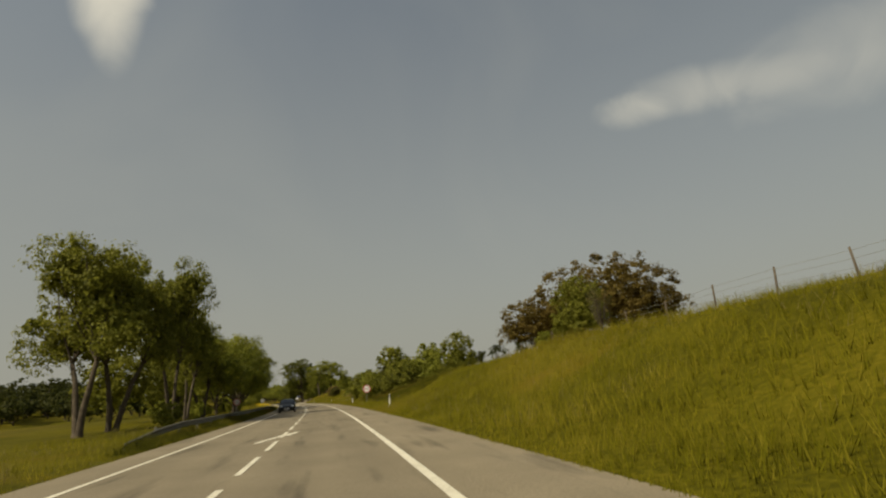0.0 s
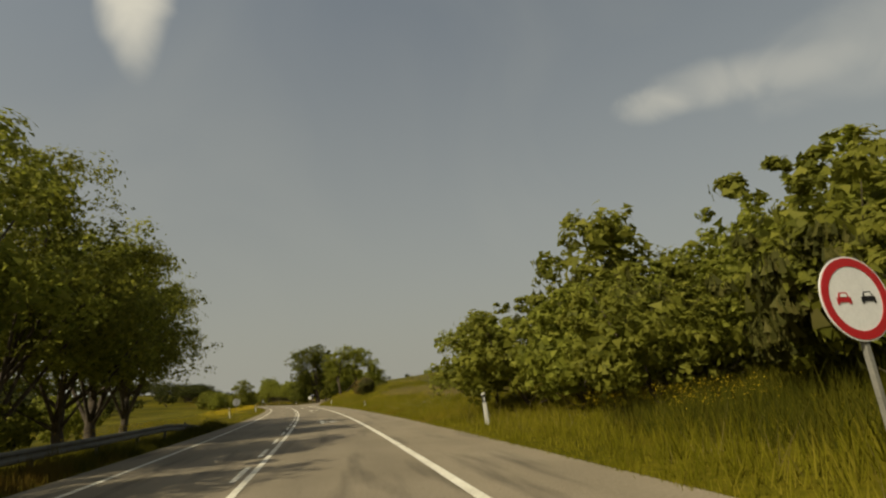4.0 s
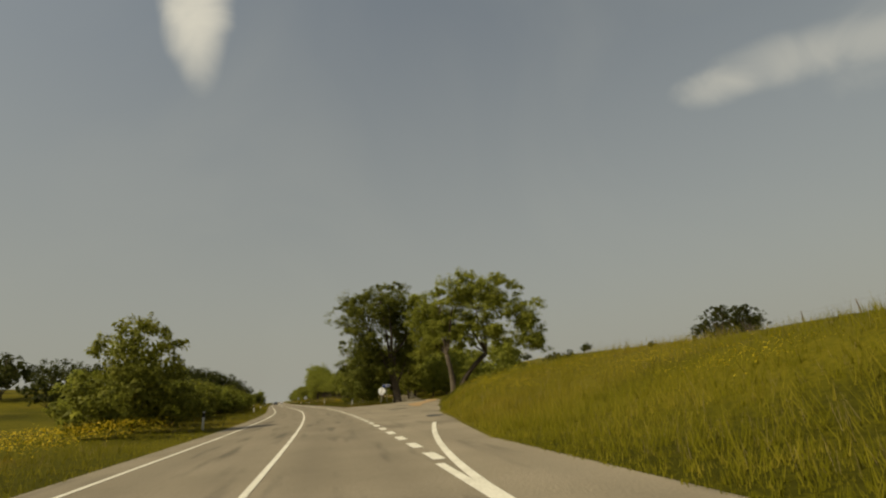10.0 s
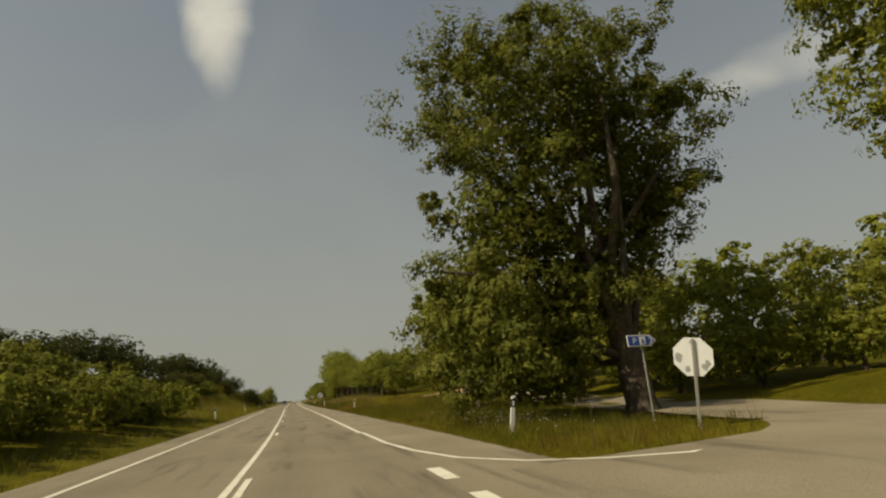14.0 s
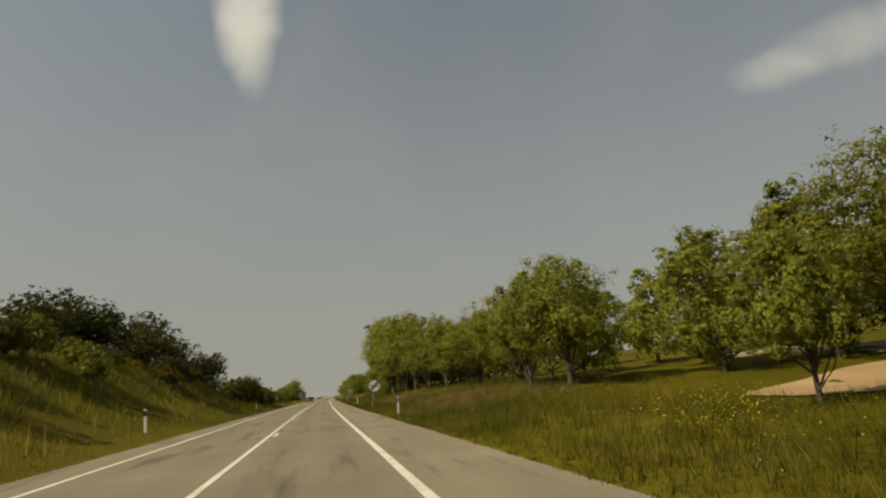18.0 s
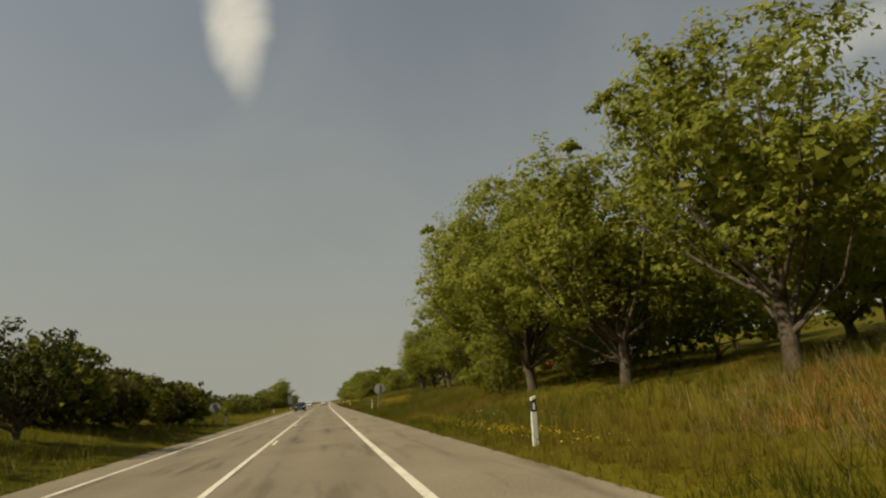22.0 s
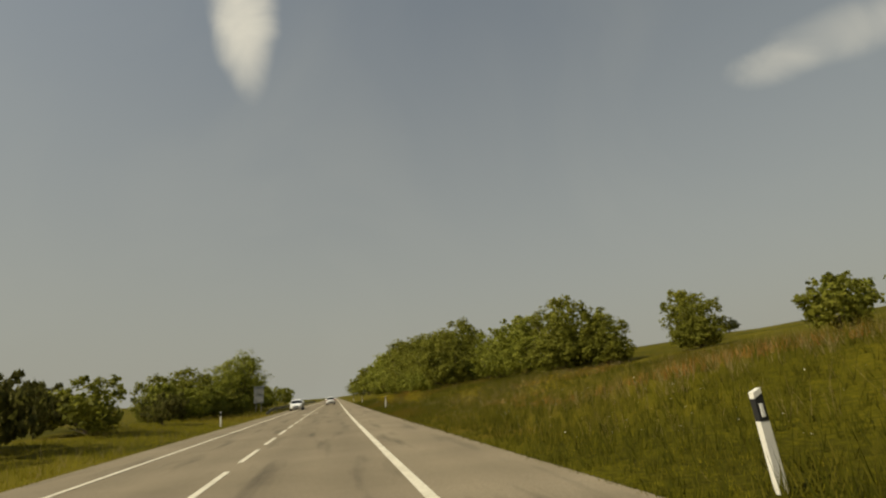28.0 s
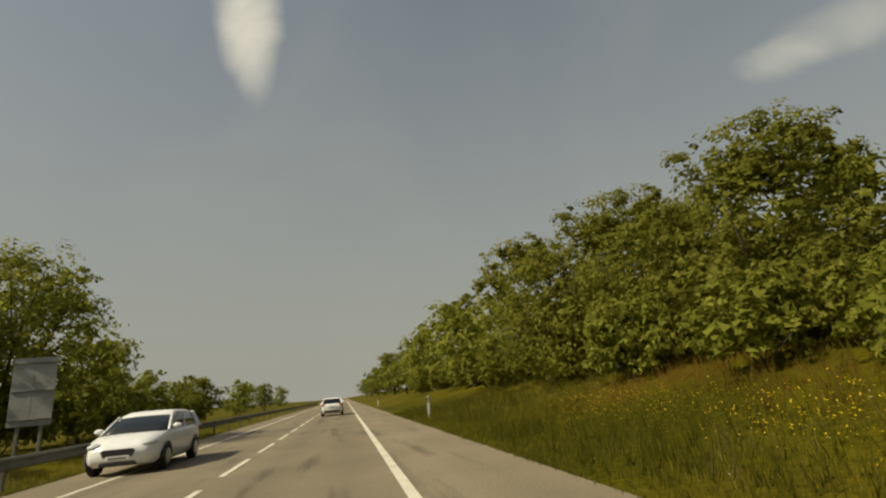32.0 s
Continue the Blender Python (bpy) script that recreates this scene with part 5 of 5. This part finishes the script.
fence(-20, 60, lambda s: 20.5 + .03 * s, 4.0, 1)
fence(96, 150, lambda s: 19.8, 4.5, 2)
fence(150, 260, lambda s: 34 + (s - 150) * .25, 6.0, 3)


# ---- vehicles ----
def loft(stations):
    """Body from cross-sections (y, [(x, z) right half from bottom to top])."""
    bm = bmesh.new()
    rows = []
    for y, half in stations:
        ring = [bm.verts.new((x, y, z)) for x, z in half] + [bm.verts.new((-x, y, z)) for x, z in half[::-1]]
        rows.append(ring)
    n = len(rows[0])
    for a, b in zip(rows[:-1], rows[1:]):
        for i in range(n):
            j = (i + 1) % n
            bm.faces.new((a[i], a[j], b[j], b[i]))
    bm.faces.new(rows[0][::-1])
    bm.faces.new(rows[-1])
    bmesh.ops.recalc_face_normals(bm, faces=bm.faces[:])
    for f in bm.faces:
        f.smooth = True
    return bm


def half(w, z0, zt):
    """Half cross-section of the lower body: sill, flank, shoulder, deck."""
    return [(w * .80, z0), (w * .97, z0 + .10), (w, z0 + .5 * (zt - z0)), (w * .985, zt - .10), (w * .93, zt), (w * .4, zt + .018)]


def slab(corners, thick):
    bm = bmesh.new()
    f = bm.faces.new([bm.verts.new(v) for v in corners])
    n = f.normal.copy()
    f.normal_update()
    n = f.normal.copy()
    r = bmesh.ops.extrude_face_region(bm, geom=[f])
    for v in r["geom"]:
        if isinstance(v, bmesh.types.BMVert):
            v.co += n * thick
    bmesh.ops.recalc_face_normals(bm, faces=bm.faces[:])
    return bm


def lens(x, y, z, rx, ry, rz):
    bm = bmesh.new()
    bmesh.ops.create_uvsphere(bm, u_segments=14, v_segments=8, radius=1, matrix=Matrix.Translation((x, y, z)) @ Matrix.Diagonal((rx, ry, rz, 1)))
    for f in bm.faces:
        f.smooth = True
    return bm


def car(name, paint, m, label, L=4.0, W=1.74, H=1.46, group=""):
    """A small hatchback; the rear faces -y."""
    base = thing(name, label, "car", group)
    base.matrix_basis = m
    w, r, f = W / 2, -L / 2, L / 2
    st = [(r, half(w * .80, .45, .80)), (r + .06, half(w * .90, .32, .95)), (r + .25, half(w * .97, .24, .98)), (r + .7, half(w, .20, .97)), (0, half(w, .20, .95)), (f - 1.15, half(w, .20, .94)),
          (f - .8, half(w * .985, .20, .90)), (f - .4, half(w * .94, .21, .82)), (f - .14, half(w * .84, .24, .72)), (f, half(w * .68, .32, .60))]
    part("body", loft(st), paint, base)
    zb, wb, wt = .92, w * .93, w * .74

    def bow(zt):
        q = (zt - zb) / (H - zb)
        return [(wb, zb - .03), (wb - (wb - wt) * q * .5, zb + (zt - zb) * .5), (wb - (wb - wt) * q * .92, zb + (zt - zb) * .88), (wt * .86, zt - .012 * q), (wt * .45, zt)]

    # side view of the cabin, from the tailgate over the roof to the foot of the windscreen
    line_up = [(r + .10, .98), (r + .24, 1.18), (r + .40, H - .10), (r + .72, H - .03), (-.12, H), (f - 1.95, H - .035), (f - 1.68, H - .12), (f - 1.34, 1.17), (f - .98, .96)]
    part("cabin", loft([(y, bow(z)) for y, z in line_up]), GLASS, base, "dark tinted windows")
    lid = [(y, [(x + .012, z + .010) for x, z in bow(z)[2:]]) for y, z in line_up[2:7]]
    part("roof", loft([(y, [(p[0][0], p[0][1] - .05)] + p) for y, p in lid]), paint, base)
    b0, b1, t0, t1, zt = r + .10, f - .98, r + .40, f - 1.68, H - .10
    low = {(sx, e): Vector((sx * wb, b1 if e else b0, zb)) for sx in (-1, 1) for e in (0, 1)}
    top = {(sx, e): Vector((sx * (wt + .02), t1 if e else t0, zt)) for sx in (-1, 1) for e in (0, 1)}

    def point(sx, u, v):
        return low[sx, 0].lerp(low[sx, 1], u).lerp(top[sx, 0].lerp(top[sx, 1], u), v)

    for sx in (-1, 1):
        for u, rad in ((.0, .06), (.07, .06), (.52, .03), (1.0, .04)):
            p0, p1 = point(sx, u, 0), point(sx, u, 1.0)
            sub("pillar", tubes("pillar", [[(tuple(p0), rad), (tuple(p1), rad * .8)]], paint, 8), base)
        part("mirror", lens(sx * (w + .08), f - 1.22, 1.02, .12, .07, .075), paint, base, "door mirror")
        part("tail_lamp", lens(sx * w * .80, r + .12, .88, .15, .13, .13), LAMP_R, base, "red tail lamp")
        part("headlight", lens(sx * w * .68, f - .27, .70, .19, .24, .085), LAMP_W, base, "clear headlight")
        part("fog_lamp", lens(sx * w * .62, f - .06, .42, .07, .05, .05), LAMP_W, base, "small fog lamp")
    part("spoiler", box(bmesh.new(), -wt * .92, wt * .92, t0 - .16, t0 + .06, H - .12, H - .075, .015), paint, base, "roof spoiler")
    part("rear_bumper", box(bmesh.new(), -w * .72, w * .72, r - .025, r + .14, .30, .46, .03), BLACK, base, "black bumper insert")
    part("number_plate", box(bmesh.new(), -.26, .26, r - .015, r + .06, .66, .77, .006), SIGN_W, base, "white number plate")
    part("plate_bar", box(bmesh.new(), -.2, .2, r - .021, r - .013, .69, .74), SIGN_G, base, "dark bar on the plate")
    part("grille", prism(bmesh.new(), [(-w * .44, .56), (-w * .36, .44), (w * .36, .44), (w * .44, .56), (w * .38, .62), (-w * .38, .62)], f - .10, f + .012), BLACK, base, "black grille")
    part("air_intake", box(bmesh.new(), -w * .46, w * .46, f - .12, f + .015, .24, .34, .02), BLACK, base, "black air intake")
    part("front_plate", box(bmesh.new(), -.26, .26, f - .02, f + .03, .37, .47, .005), SIGN_W, base, "white number plate")
    part("plate_bar", box(bmesh.new(), -.2, .2, f + .028, f + .036, .40, .44), SIGN_G, base, "dark bar on the plate")
    for sx in (-1, 1):
        for y in (r + .72, f - .78):
            t = bmesh.new()
            bmesh.ops.create_cone(t, cap_ends=True, segments=24, radius1=.31, radius2=.31, depth=.20, matrix=Matrix.Translation((sx * (w - .08), y, .31)) @ Matrix.Rotation(math.pi / 2, 4, "Y"))
            bmesh.ops.bevel(t, geom=[e for e in t.edges if len(e.link_faces) == 2 and max(len(q.verts) for q in e.link_faces) > 4], offset=.03, segments=2, affect="EDGES")
            x0 = sx * (w + .004)
            arch = bmesh.new()
            rim_pts = [(y + rr * math.cos(g), .31 + rr * math.sin(g)) for rr, gs in ((.37, range(0, 181, 15)), (.30, range(180, -1, -15))) for g in map(math.radians, gs)]
            prism(arch, rim_pts, -.006, .006)
            bmesh.ops.transform(arch, matrix=Matrix.Translation((x0, 0, 0)) @ Matrix.Rotation(math.pi / 2, 4, "Z"), verts=arch.verts[:])
            part("wheel_arch", arch, BLACK, base, "black wheel arch")
            wh = part("wheel", t, TYRE, base, "black tyre")
            q = bmesh.new()
            bmesh.ops.create_cone(q, cap_ends=True, segments=20, radius1=.20, radius2=.17, depth=.03, matrix=Matrix.Translation((sx * (w + .025), y, .31)) @ Matrix.Rotation(sx * math.pi / 2, 4, "Y"))
            part("rim", q, RIM, wh, "alloy rim")
    return base


def on_road(s, d, turn=0):
    return at(s, d, 0.012, turn)


car("hatchback", CAR_WHITE, on_road(529.8, 1.5), "white hatchback with dark rear window driving ahead", group="traffic")
car("hatchback", CAR_WHITE, on_road(556, 1.4), "white hatchback further ahead on the road", group="traffic")
car("hatchback", CAR_WHITE, on_road(499.8, -2.8, 180), "white hatchback coming the other way", 4.0, 1.72, 1.45, "traffic")
car("dark_car", CAR_DARK, on_road(426.6, -1.7, 180), "dark saloon coming the other way", 4.3, 1.77, 1.46, "traffic")
car("dark_car", CAR_DARK, on_road(62.8, -2.0, 180), "black hatchback coming the other way", 4.3, 1.77, 1.45, "traffic")


def red_truck(m):
    """A parked red lorry with crew cab, white stripe and striped corner."""
    base = thing("red_truck", "red service lorry with a white stripe parked under the trees", "truck", "parked cars")
    base.matrix_basis = m
    part("body", box(bmesh.new(), -1.15, 1.15, -3.2, 1.2, .75, 2.7, .05), CAR_RED, base)
    part("cab", loft([(1.25, [(1.0, .55), (1.12, .7), (1.12, 1.5), (1.0, 2.5), (.5, 2.58)]), (2.6, [(1.0, .55), (1.12, .7), (1.12, 1.5), (1.0, 2.48), (.5, 2.56)]), (3.1, [(1.0, .55), (1.1, .7), (1.1, 1.45), (.9, 1.5), (.5, 1.52)])]), CAR_RED, base, "red driver's cab")
    part("windscreen", slab([Vector((-.9, 3.0, 1.62)), Vector((.9, 3.0, 1.62)), Vector((.85, 2.66, 2.4)), Vector((-.85, 2.66, 2.4))], -.02), GLASS, base, "dark windscreen")
    part("chassis", box(bmesh.new(), -1.0, 1.0, -3.1, 2.9, .45, .75, .03), BLACK, base, "dark chassis")
    for sx in (-1, 1):
        x = sx * 1.155
        part("stripe", box(bmesh.new(), min(x, x + sx * .012), max(x, x + sx * .012), -3.1, 1.1, 1.35, 1.52), SIGN_W, base, "white stripe")
        part("skirt", box(bmesh.new(), min(x, x + sx * .012), max(x, x + sx * .012), -1.4, .6, .5, .74), SIGN_W, base, "white side skirt")
        part("side_window", box(bmesh.new(), min(sx * 1.07, sx * 1.10), max(sx * 1.07, sx * 1.10), 1.45, 2.5, 1.6, 2.25, .01), GLASS, base, "dark side window")
        for k in range(4):
            part("stripe", box(bmesh.new(), min(x, x + sx * .012), max(x, x + sx * .012), -3.15, -2.75, .85 + k * .14, .92 + k * .14), SIGN_W, base, "white warning stripe")
        for y in (-1.9, 2.1):
            q = bmesh.new()
            bmesh.ops.create_cone(q, cap_ends=True, segments=24, radius1=.48, radius2=.48, depth=.3, matrix=Matrix.Translation((sx * 1.02, y, .48)) @ Matrix.Rotation(math.pi / 2, 4, "Y"))
            wh = part("wheel", q, TYRE, base, "black tyre")
            q = bmesh.new()
            bmesh.ops.create_cone(q, cap_ends=True, segments=20, radius1=.28, radius2=.22, depth=.04, matrix=Matrix.Translation((sx * 1.185, y, .48)) @ Matrix.Rotation(sx * math.pi / 2, 4, "Y"))
            part("rim", q, RIM, wh, "pale steel rim")
    return base


red_truck(at(436, 51.5) @ pose(0, 0, 0, 0, 0, 100))
car("parked_car", CAR_WHITE, at(427, 53.5) @ pose(0, 0, 0, 0, 0, 100), "white car parked beside the red lorry", 4.2, 1.75, 1.5, "parked cars")


# ---- grass and flowers ----
def blades(name, s, d, h, w, lean, material, label, rng):
    """Bent grass blades at (s, d), leaning away from the middle of their tuft; the light falls on them as on a soft sward."""
    n = len(s)
    x, y = xy(s, d)
    z = height(s, d)
    a = rng.uniform(0, 2 * math.pi, n)
    ux, uy = np.cos(a) * w / 2, np.sin(a) * w / 2
    b = rng.uniform(0, 2 * math.pi, n)
    lx, ly = np.cos(b) * lean * h, np.sin(b) * lean * h
    v = np.empty((n, 3, 3))
    v[:, 0] = np.stack([x - ux, y - uy, z - .03], 1)
    v[:, 1] = np.stack([x + ux, y + uy, z - .03], 1)
    v[:, 2] = np.stack([x + lx, y + ly, z + h], 1)
    # wind every blade so that its front looks back along the road
    g = np.cross(v[:, 1] - v[:, 0], v[:, 2] - v[:, 0])
    turn = g[:, 1] > 0
    v[turn] = v[turn][:, [1, 0, 2]]
    g[turn] *= -1
    me = triangles(name, v, material)
    me.polygons.foreach_set("use_smooth", [True] * n)
    nn = unit_rows(unit_rows(g) * .55 + np.array([0, 0, .75]) + rng.normal(size=(n, 3)) * .22)
    me.normals_split_custom_set_from_vertices(np.repeat(nn, 3, 0).tolist())
    return tagged(new(name, me), label, "grass", kind="stuff")


def on_side_road(s, d):
    r = np.array(SIDE, float)
    a, b = np.interp(s, r[:, 0], r[:, 1]), np.interp(s, r[:, 0], r[:, 2])
    inside = (s > 170) & (s < 315) & (d > a - .2) & (d < b + .2)
    sand = (s > 286.4) & (s < 293.6) & (d > 16.2) & (d < 38.2)
    return inside | sand


def meadow(s0, s1, side, n, near, far, h0, h1, w, material, label, seed, power=2.0, patchy=0.0, tuft=5):
    """Grass in tufts between two distances from the road's edge."""
    rng = np.random.default_rng(seed)
    m = n // tuft
    s = np.repeat(rng.uniform(s0, s1, m), tuft) + rng.normal(size=m * tuft) * .07
    f = np.repeat(rng.uniform(0, 1, m) ** power, tuft)
    e = near + f * (far - near) + rng.normal(size=m * tuft) * .07
    d = (R_EDGE + e) if side > 0 else (L_EDGE - e)
    size = np.repeat(rng.uniform(.6, 1.25, m), tuft)
    keep = ~on_side_road(s, d)
    if patchy:
        keep &= (wave(s, d, 2.3, seed) + .8 * wave(s, d, 7.0, seed + 3)) > patchy
    s, d, size = s[keep], d[keep], size[keep]
    n = len(s)
    tall = (1 + .30 * wave(s, d, 1.1, 5) + .35 * wave(s, d, 5.0, 9)) * size
    ramp = np.clip((np.abs(np.where(d > 0, d - R_EDGE, d - L_EDGE)) + .25) / 1.6, .25, 1)
    return blades("grass", s, d, np.maximum(rng.uniform(h0, h1, n) * tall, .04) * ramp, w * rng.uniform(.7, 1.3, n), rng.uniform(.1, .7, n), material, label, rng)


for k, (a, b) in enumerate([(-8, 60), (60, 130), (130, 205), (205, 290), (290, 370), (370, 450), (450, 520)]):
    if a < 205:
        meadow(a, b, 1, 64000, .0, 14, .16, .55, .021, GRASS_BLADE, "tall green verge grass", 100 + k, 1.6)
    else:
        meadow(a, b, 1, 64000, .0, 14, .16, .55, .021, GRASS_DARK, "tall dark green verge grass", 100 + k, 1.6)
    meadow(a, b, 1, 20000, -.08, 2.6, .05, .16, .014, GRASS_BLADE, "short green verge grass", 120 + k, 1.1)
    meadow(a, b, 1, 5000, .9, 15, .36, .70, .007, STRAW, "pale seeding grass stems", 140 + k, 1.3, -.2, 3)
    meadow(a, b, -1, 16000, -.05, 9, .16, .45, .017, GRASS_BLADE, "green grass along the verge", 160 + k, 1.5)
    meadow(a, b, -1, 1800, .6, 8, .35, .65, .010, STRAW, "pale seeding grass stems", 180 + k, 1.3, -.1, 3)
meadow(94, 152, 1, 34000, 7.0, 15, .35, .8, .014, STRAW, "dry straw-coloured tall grass by the fence", 200, 1.0, -.2)
meadow(306, 346, 1, 18000, 3.6, 9.0, .10, .34, .020, SORREL, "reddish dry sorrel on the slope", 202, 1.0, .25)
meadow(434, 459, 1, 20000, 4.0, 15, .10, .32, .020, SORREL, "reddish dry sorrel on the slope", 203, 1.0, .35)
meadow(300, 346, 1, 9000, 3.0, 10, .25, .6, .016, STRAW, "dry straw-coloured grass on the slope", 204, 1.0, -.1)
meadow(425, 462, 1, 9000, 3.5, 15, .25, .5, .014, STRAW, "dry straw-coloured grass on the slope", 205, 1.0, -.1)
meadow(20, 102, -1, 30000, .30, 1.25, .36, .66, .022, GRASS_DARK, "rank dark grass growing against the guard rail", 212, 1.0)
meadow(50, 74, 1, 22000, 2.2, 9, .5, .95, .018, GRASS_DARK, "tall rank grass beside the thicket", 213, 1.0)
meadow(264, 352, -1, 12000, 1.2, 12, .3, .8, .035, GRASS_BLADE, "rank tall grass on the cutting", 210, 1.0, -.3)
meadow(264, 352, -1, 3000, 2.0, 12, .4, .9, .02, STRAW, "dry stems on the cutting", 211, 1.0, -.1)


def flowers(name, spots, per, size, material, label, seed, h=(.35, .75)):
    """Small open blossoms on thin stems in drifts: spots are (s, d, spread along, spread across)."""
    rng = np.random.default_rng(seed)
    S, D = [], []
    for s, d, a, b in spots:
        S.append(s + rng.normal(size=per) * a)
        D.append(d + rng.normal(size=per) * b)
    s, d = np.concatenate(S), np.concatenate(D)
    ok = ~on_side_road(s, d) & ((d > R_EDGE + .25) | (d < L_EDGE - .25))
    s, d = s[ok], d[ok]
    n = len(s)
    x, y = xy(s, d)
    z = height(s, d) + h[0] + (h[1] - h[0]) * rng.uniform(0, 1, n) ** .7
    P = np.stack([x, y, z], 1)
    N = rng.normal(size=(n, 3)) * .5 + np.array([0, 0, 1.0])
    N /= np.linalg.norm(N, axis=1)[:, None]
    A = np.cross(N, rng.normal(size=(n, 3)))
    A /= np.linalg.norm(A, axis=1)[:, None]
    B = np.cross(N, A)
    r = size * rng.uniform(.7, 1.4, n)[:, None]
    ring = [P + (A * math.cos(q) + B * math.sin(q)) * r + N * r * .25 for q in (0, 1.257, 2.513, 3.77, 5.027)]
    v = np.stack(ring + [P], 1)
    faces = np.array([(5, 0, 1), (5, 1, 2), (5, 2, 3), (5, 3, 4), (5, 4, 0)])
    idx = (np.arange(n)[:, None, None] * 6 + faces[None]).reshape(-1, 3)
    me = mesh(name, v.reshape(-1, 3).tolist(), idx.tolist(), material)
    return tagged(new(name, me), label, "flowers", kind="stuff")


flowers("yellow_flowers", [(72, 9.6, .8, .5), (75, 9.2, .8, .4), (62, 10, .7, .5), (105, 11, 2.0, .9), (113, 12.6, 2.4, 1.0), (121, 12.5, 2.2, 1.2), (128, 11, 2.2, 1.0), (139, 13, 1.6, 1), (167, 11.6, 1.2, .7), (172, 12.4, 1.2, .7), (181, 11.0, 1.4, .6), (179, 13.0, 1.4, .7), (186, 11.4, 1.0, .6), (187, 13.4, 1.6, .7), (192, 12.6, 1.2, .6)], 480, .0125, YELLOW, "clumps of yellow wild flowers in the grass", 11)
flowers("yellow_flowers", [(252, 8.6, 2, .6), (268, 9.6, .8, .5), (273, 10.6, 1.2, .8), (279, 11, 1.2, .8), (284, 9, 1, .5), (300, 11, 2, 1), (312, 10.6, 1.2, .7), (326, 10, 1, .7), (389, 8.8, .8, .5), (387.6, 9.7, .8, .4), (388.4, 10.2, .8, .4), (392, 8.6, .8, .5), (402, 10, 2, 1), (414, 11, 2, 1), (473, 9.6, .9, .5), (477.5, 10.4, .8, .5), (452, 9.6, .8, .5), (464.5, 8.6, 1.2, .5), (446, 11.5, 1.0, .6), (479, 8.2, 1.6, .4), (484, 8.3, 1.6, .4), (489, 8.4, 1.8, .4), (495, 8.8, 1.6, .5)], 760, .0115, YELLOW, "yellow wild flowers in patches on the verge", 12, (.12, .85))
flowers("yellow_flowers", [(112, -6.8, 4, .6), (120, -7.2, 4, .7), (130, -7.4, 5, .8), (140, -7.2, 5, .8), (152, -7.4, 6, .8), (165, -7.0, 6, .7), (172, -7.0, 4, .6), (176, -7.2, 5, .8), (180, -7.2, 3, .7), (158, -7.2, 4, .8), (92, -7.2, 3, .8), (322, -13, 3, .8), (330, -12, 2, .8)], 760, .022, YELLOW, "bright yellow band of flowers along the road edge", 13, (.35, .9))
flowers("yellow_flowers", [(351, 7.0, 2.2, .3), (356, 7.1, 2.2, .3), (361, 7.3, 2.2, .35), (347, 7.2, 1.6, .3)], 200, .022, YELLOW, "low golden flowers along the road edge", 15, (.06, .2))
flowers("white_flowers", [(58, 8.4, 6, 1.2), (96, 8.2, 6, 1.0), (104, 8.6, 6, 1.2), (140, 8.6, 6, 1), (231, 7.7, 2, .6), (233.5, 8.2, 2, .7), (236, 8.8, 2.5, .9), (238, 8.2, 2, .7), (275, 10, 6, 2), (300, 9.4, 6, 1.6), (320, 9.0, 6, 1.4), (355, 7.6, 6, .8), (392, 9, 6, 1.6), (405, 9, 6, 1.6), (440, 9.2, 6, 1.6), (462, 8.4, 6, 1.2), (484, 8.6, 6, 1.2)], 150, .012, WHITE_PETAL, "small white daisies in the verge", 14, (.15, .45))
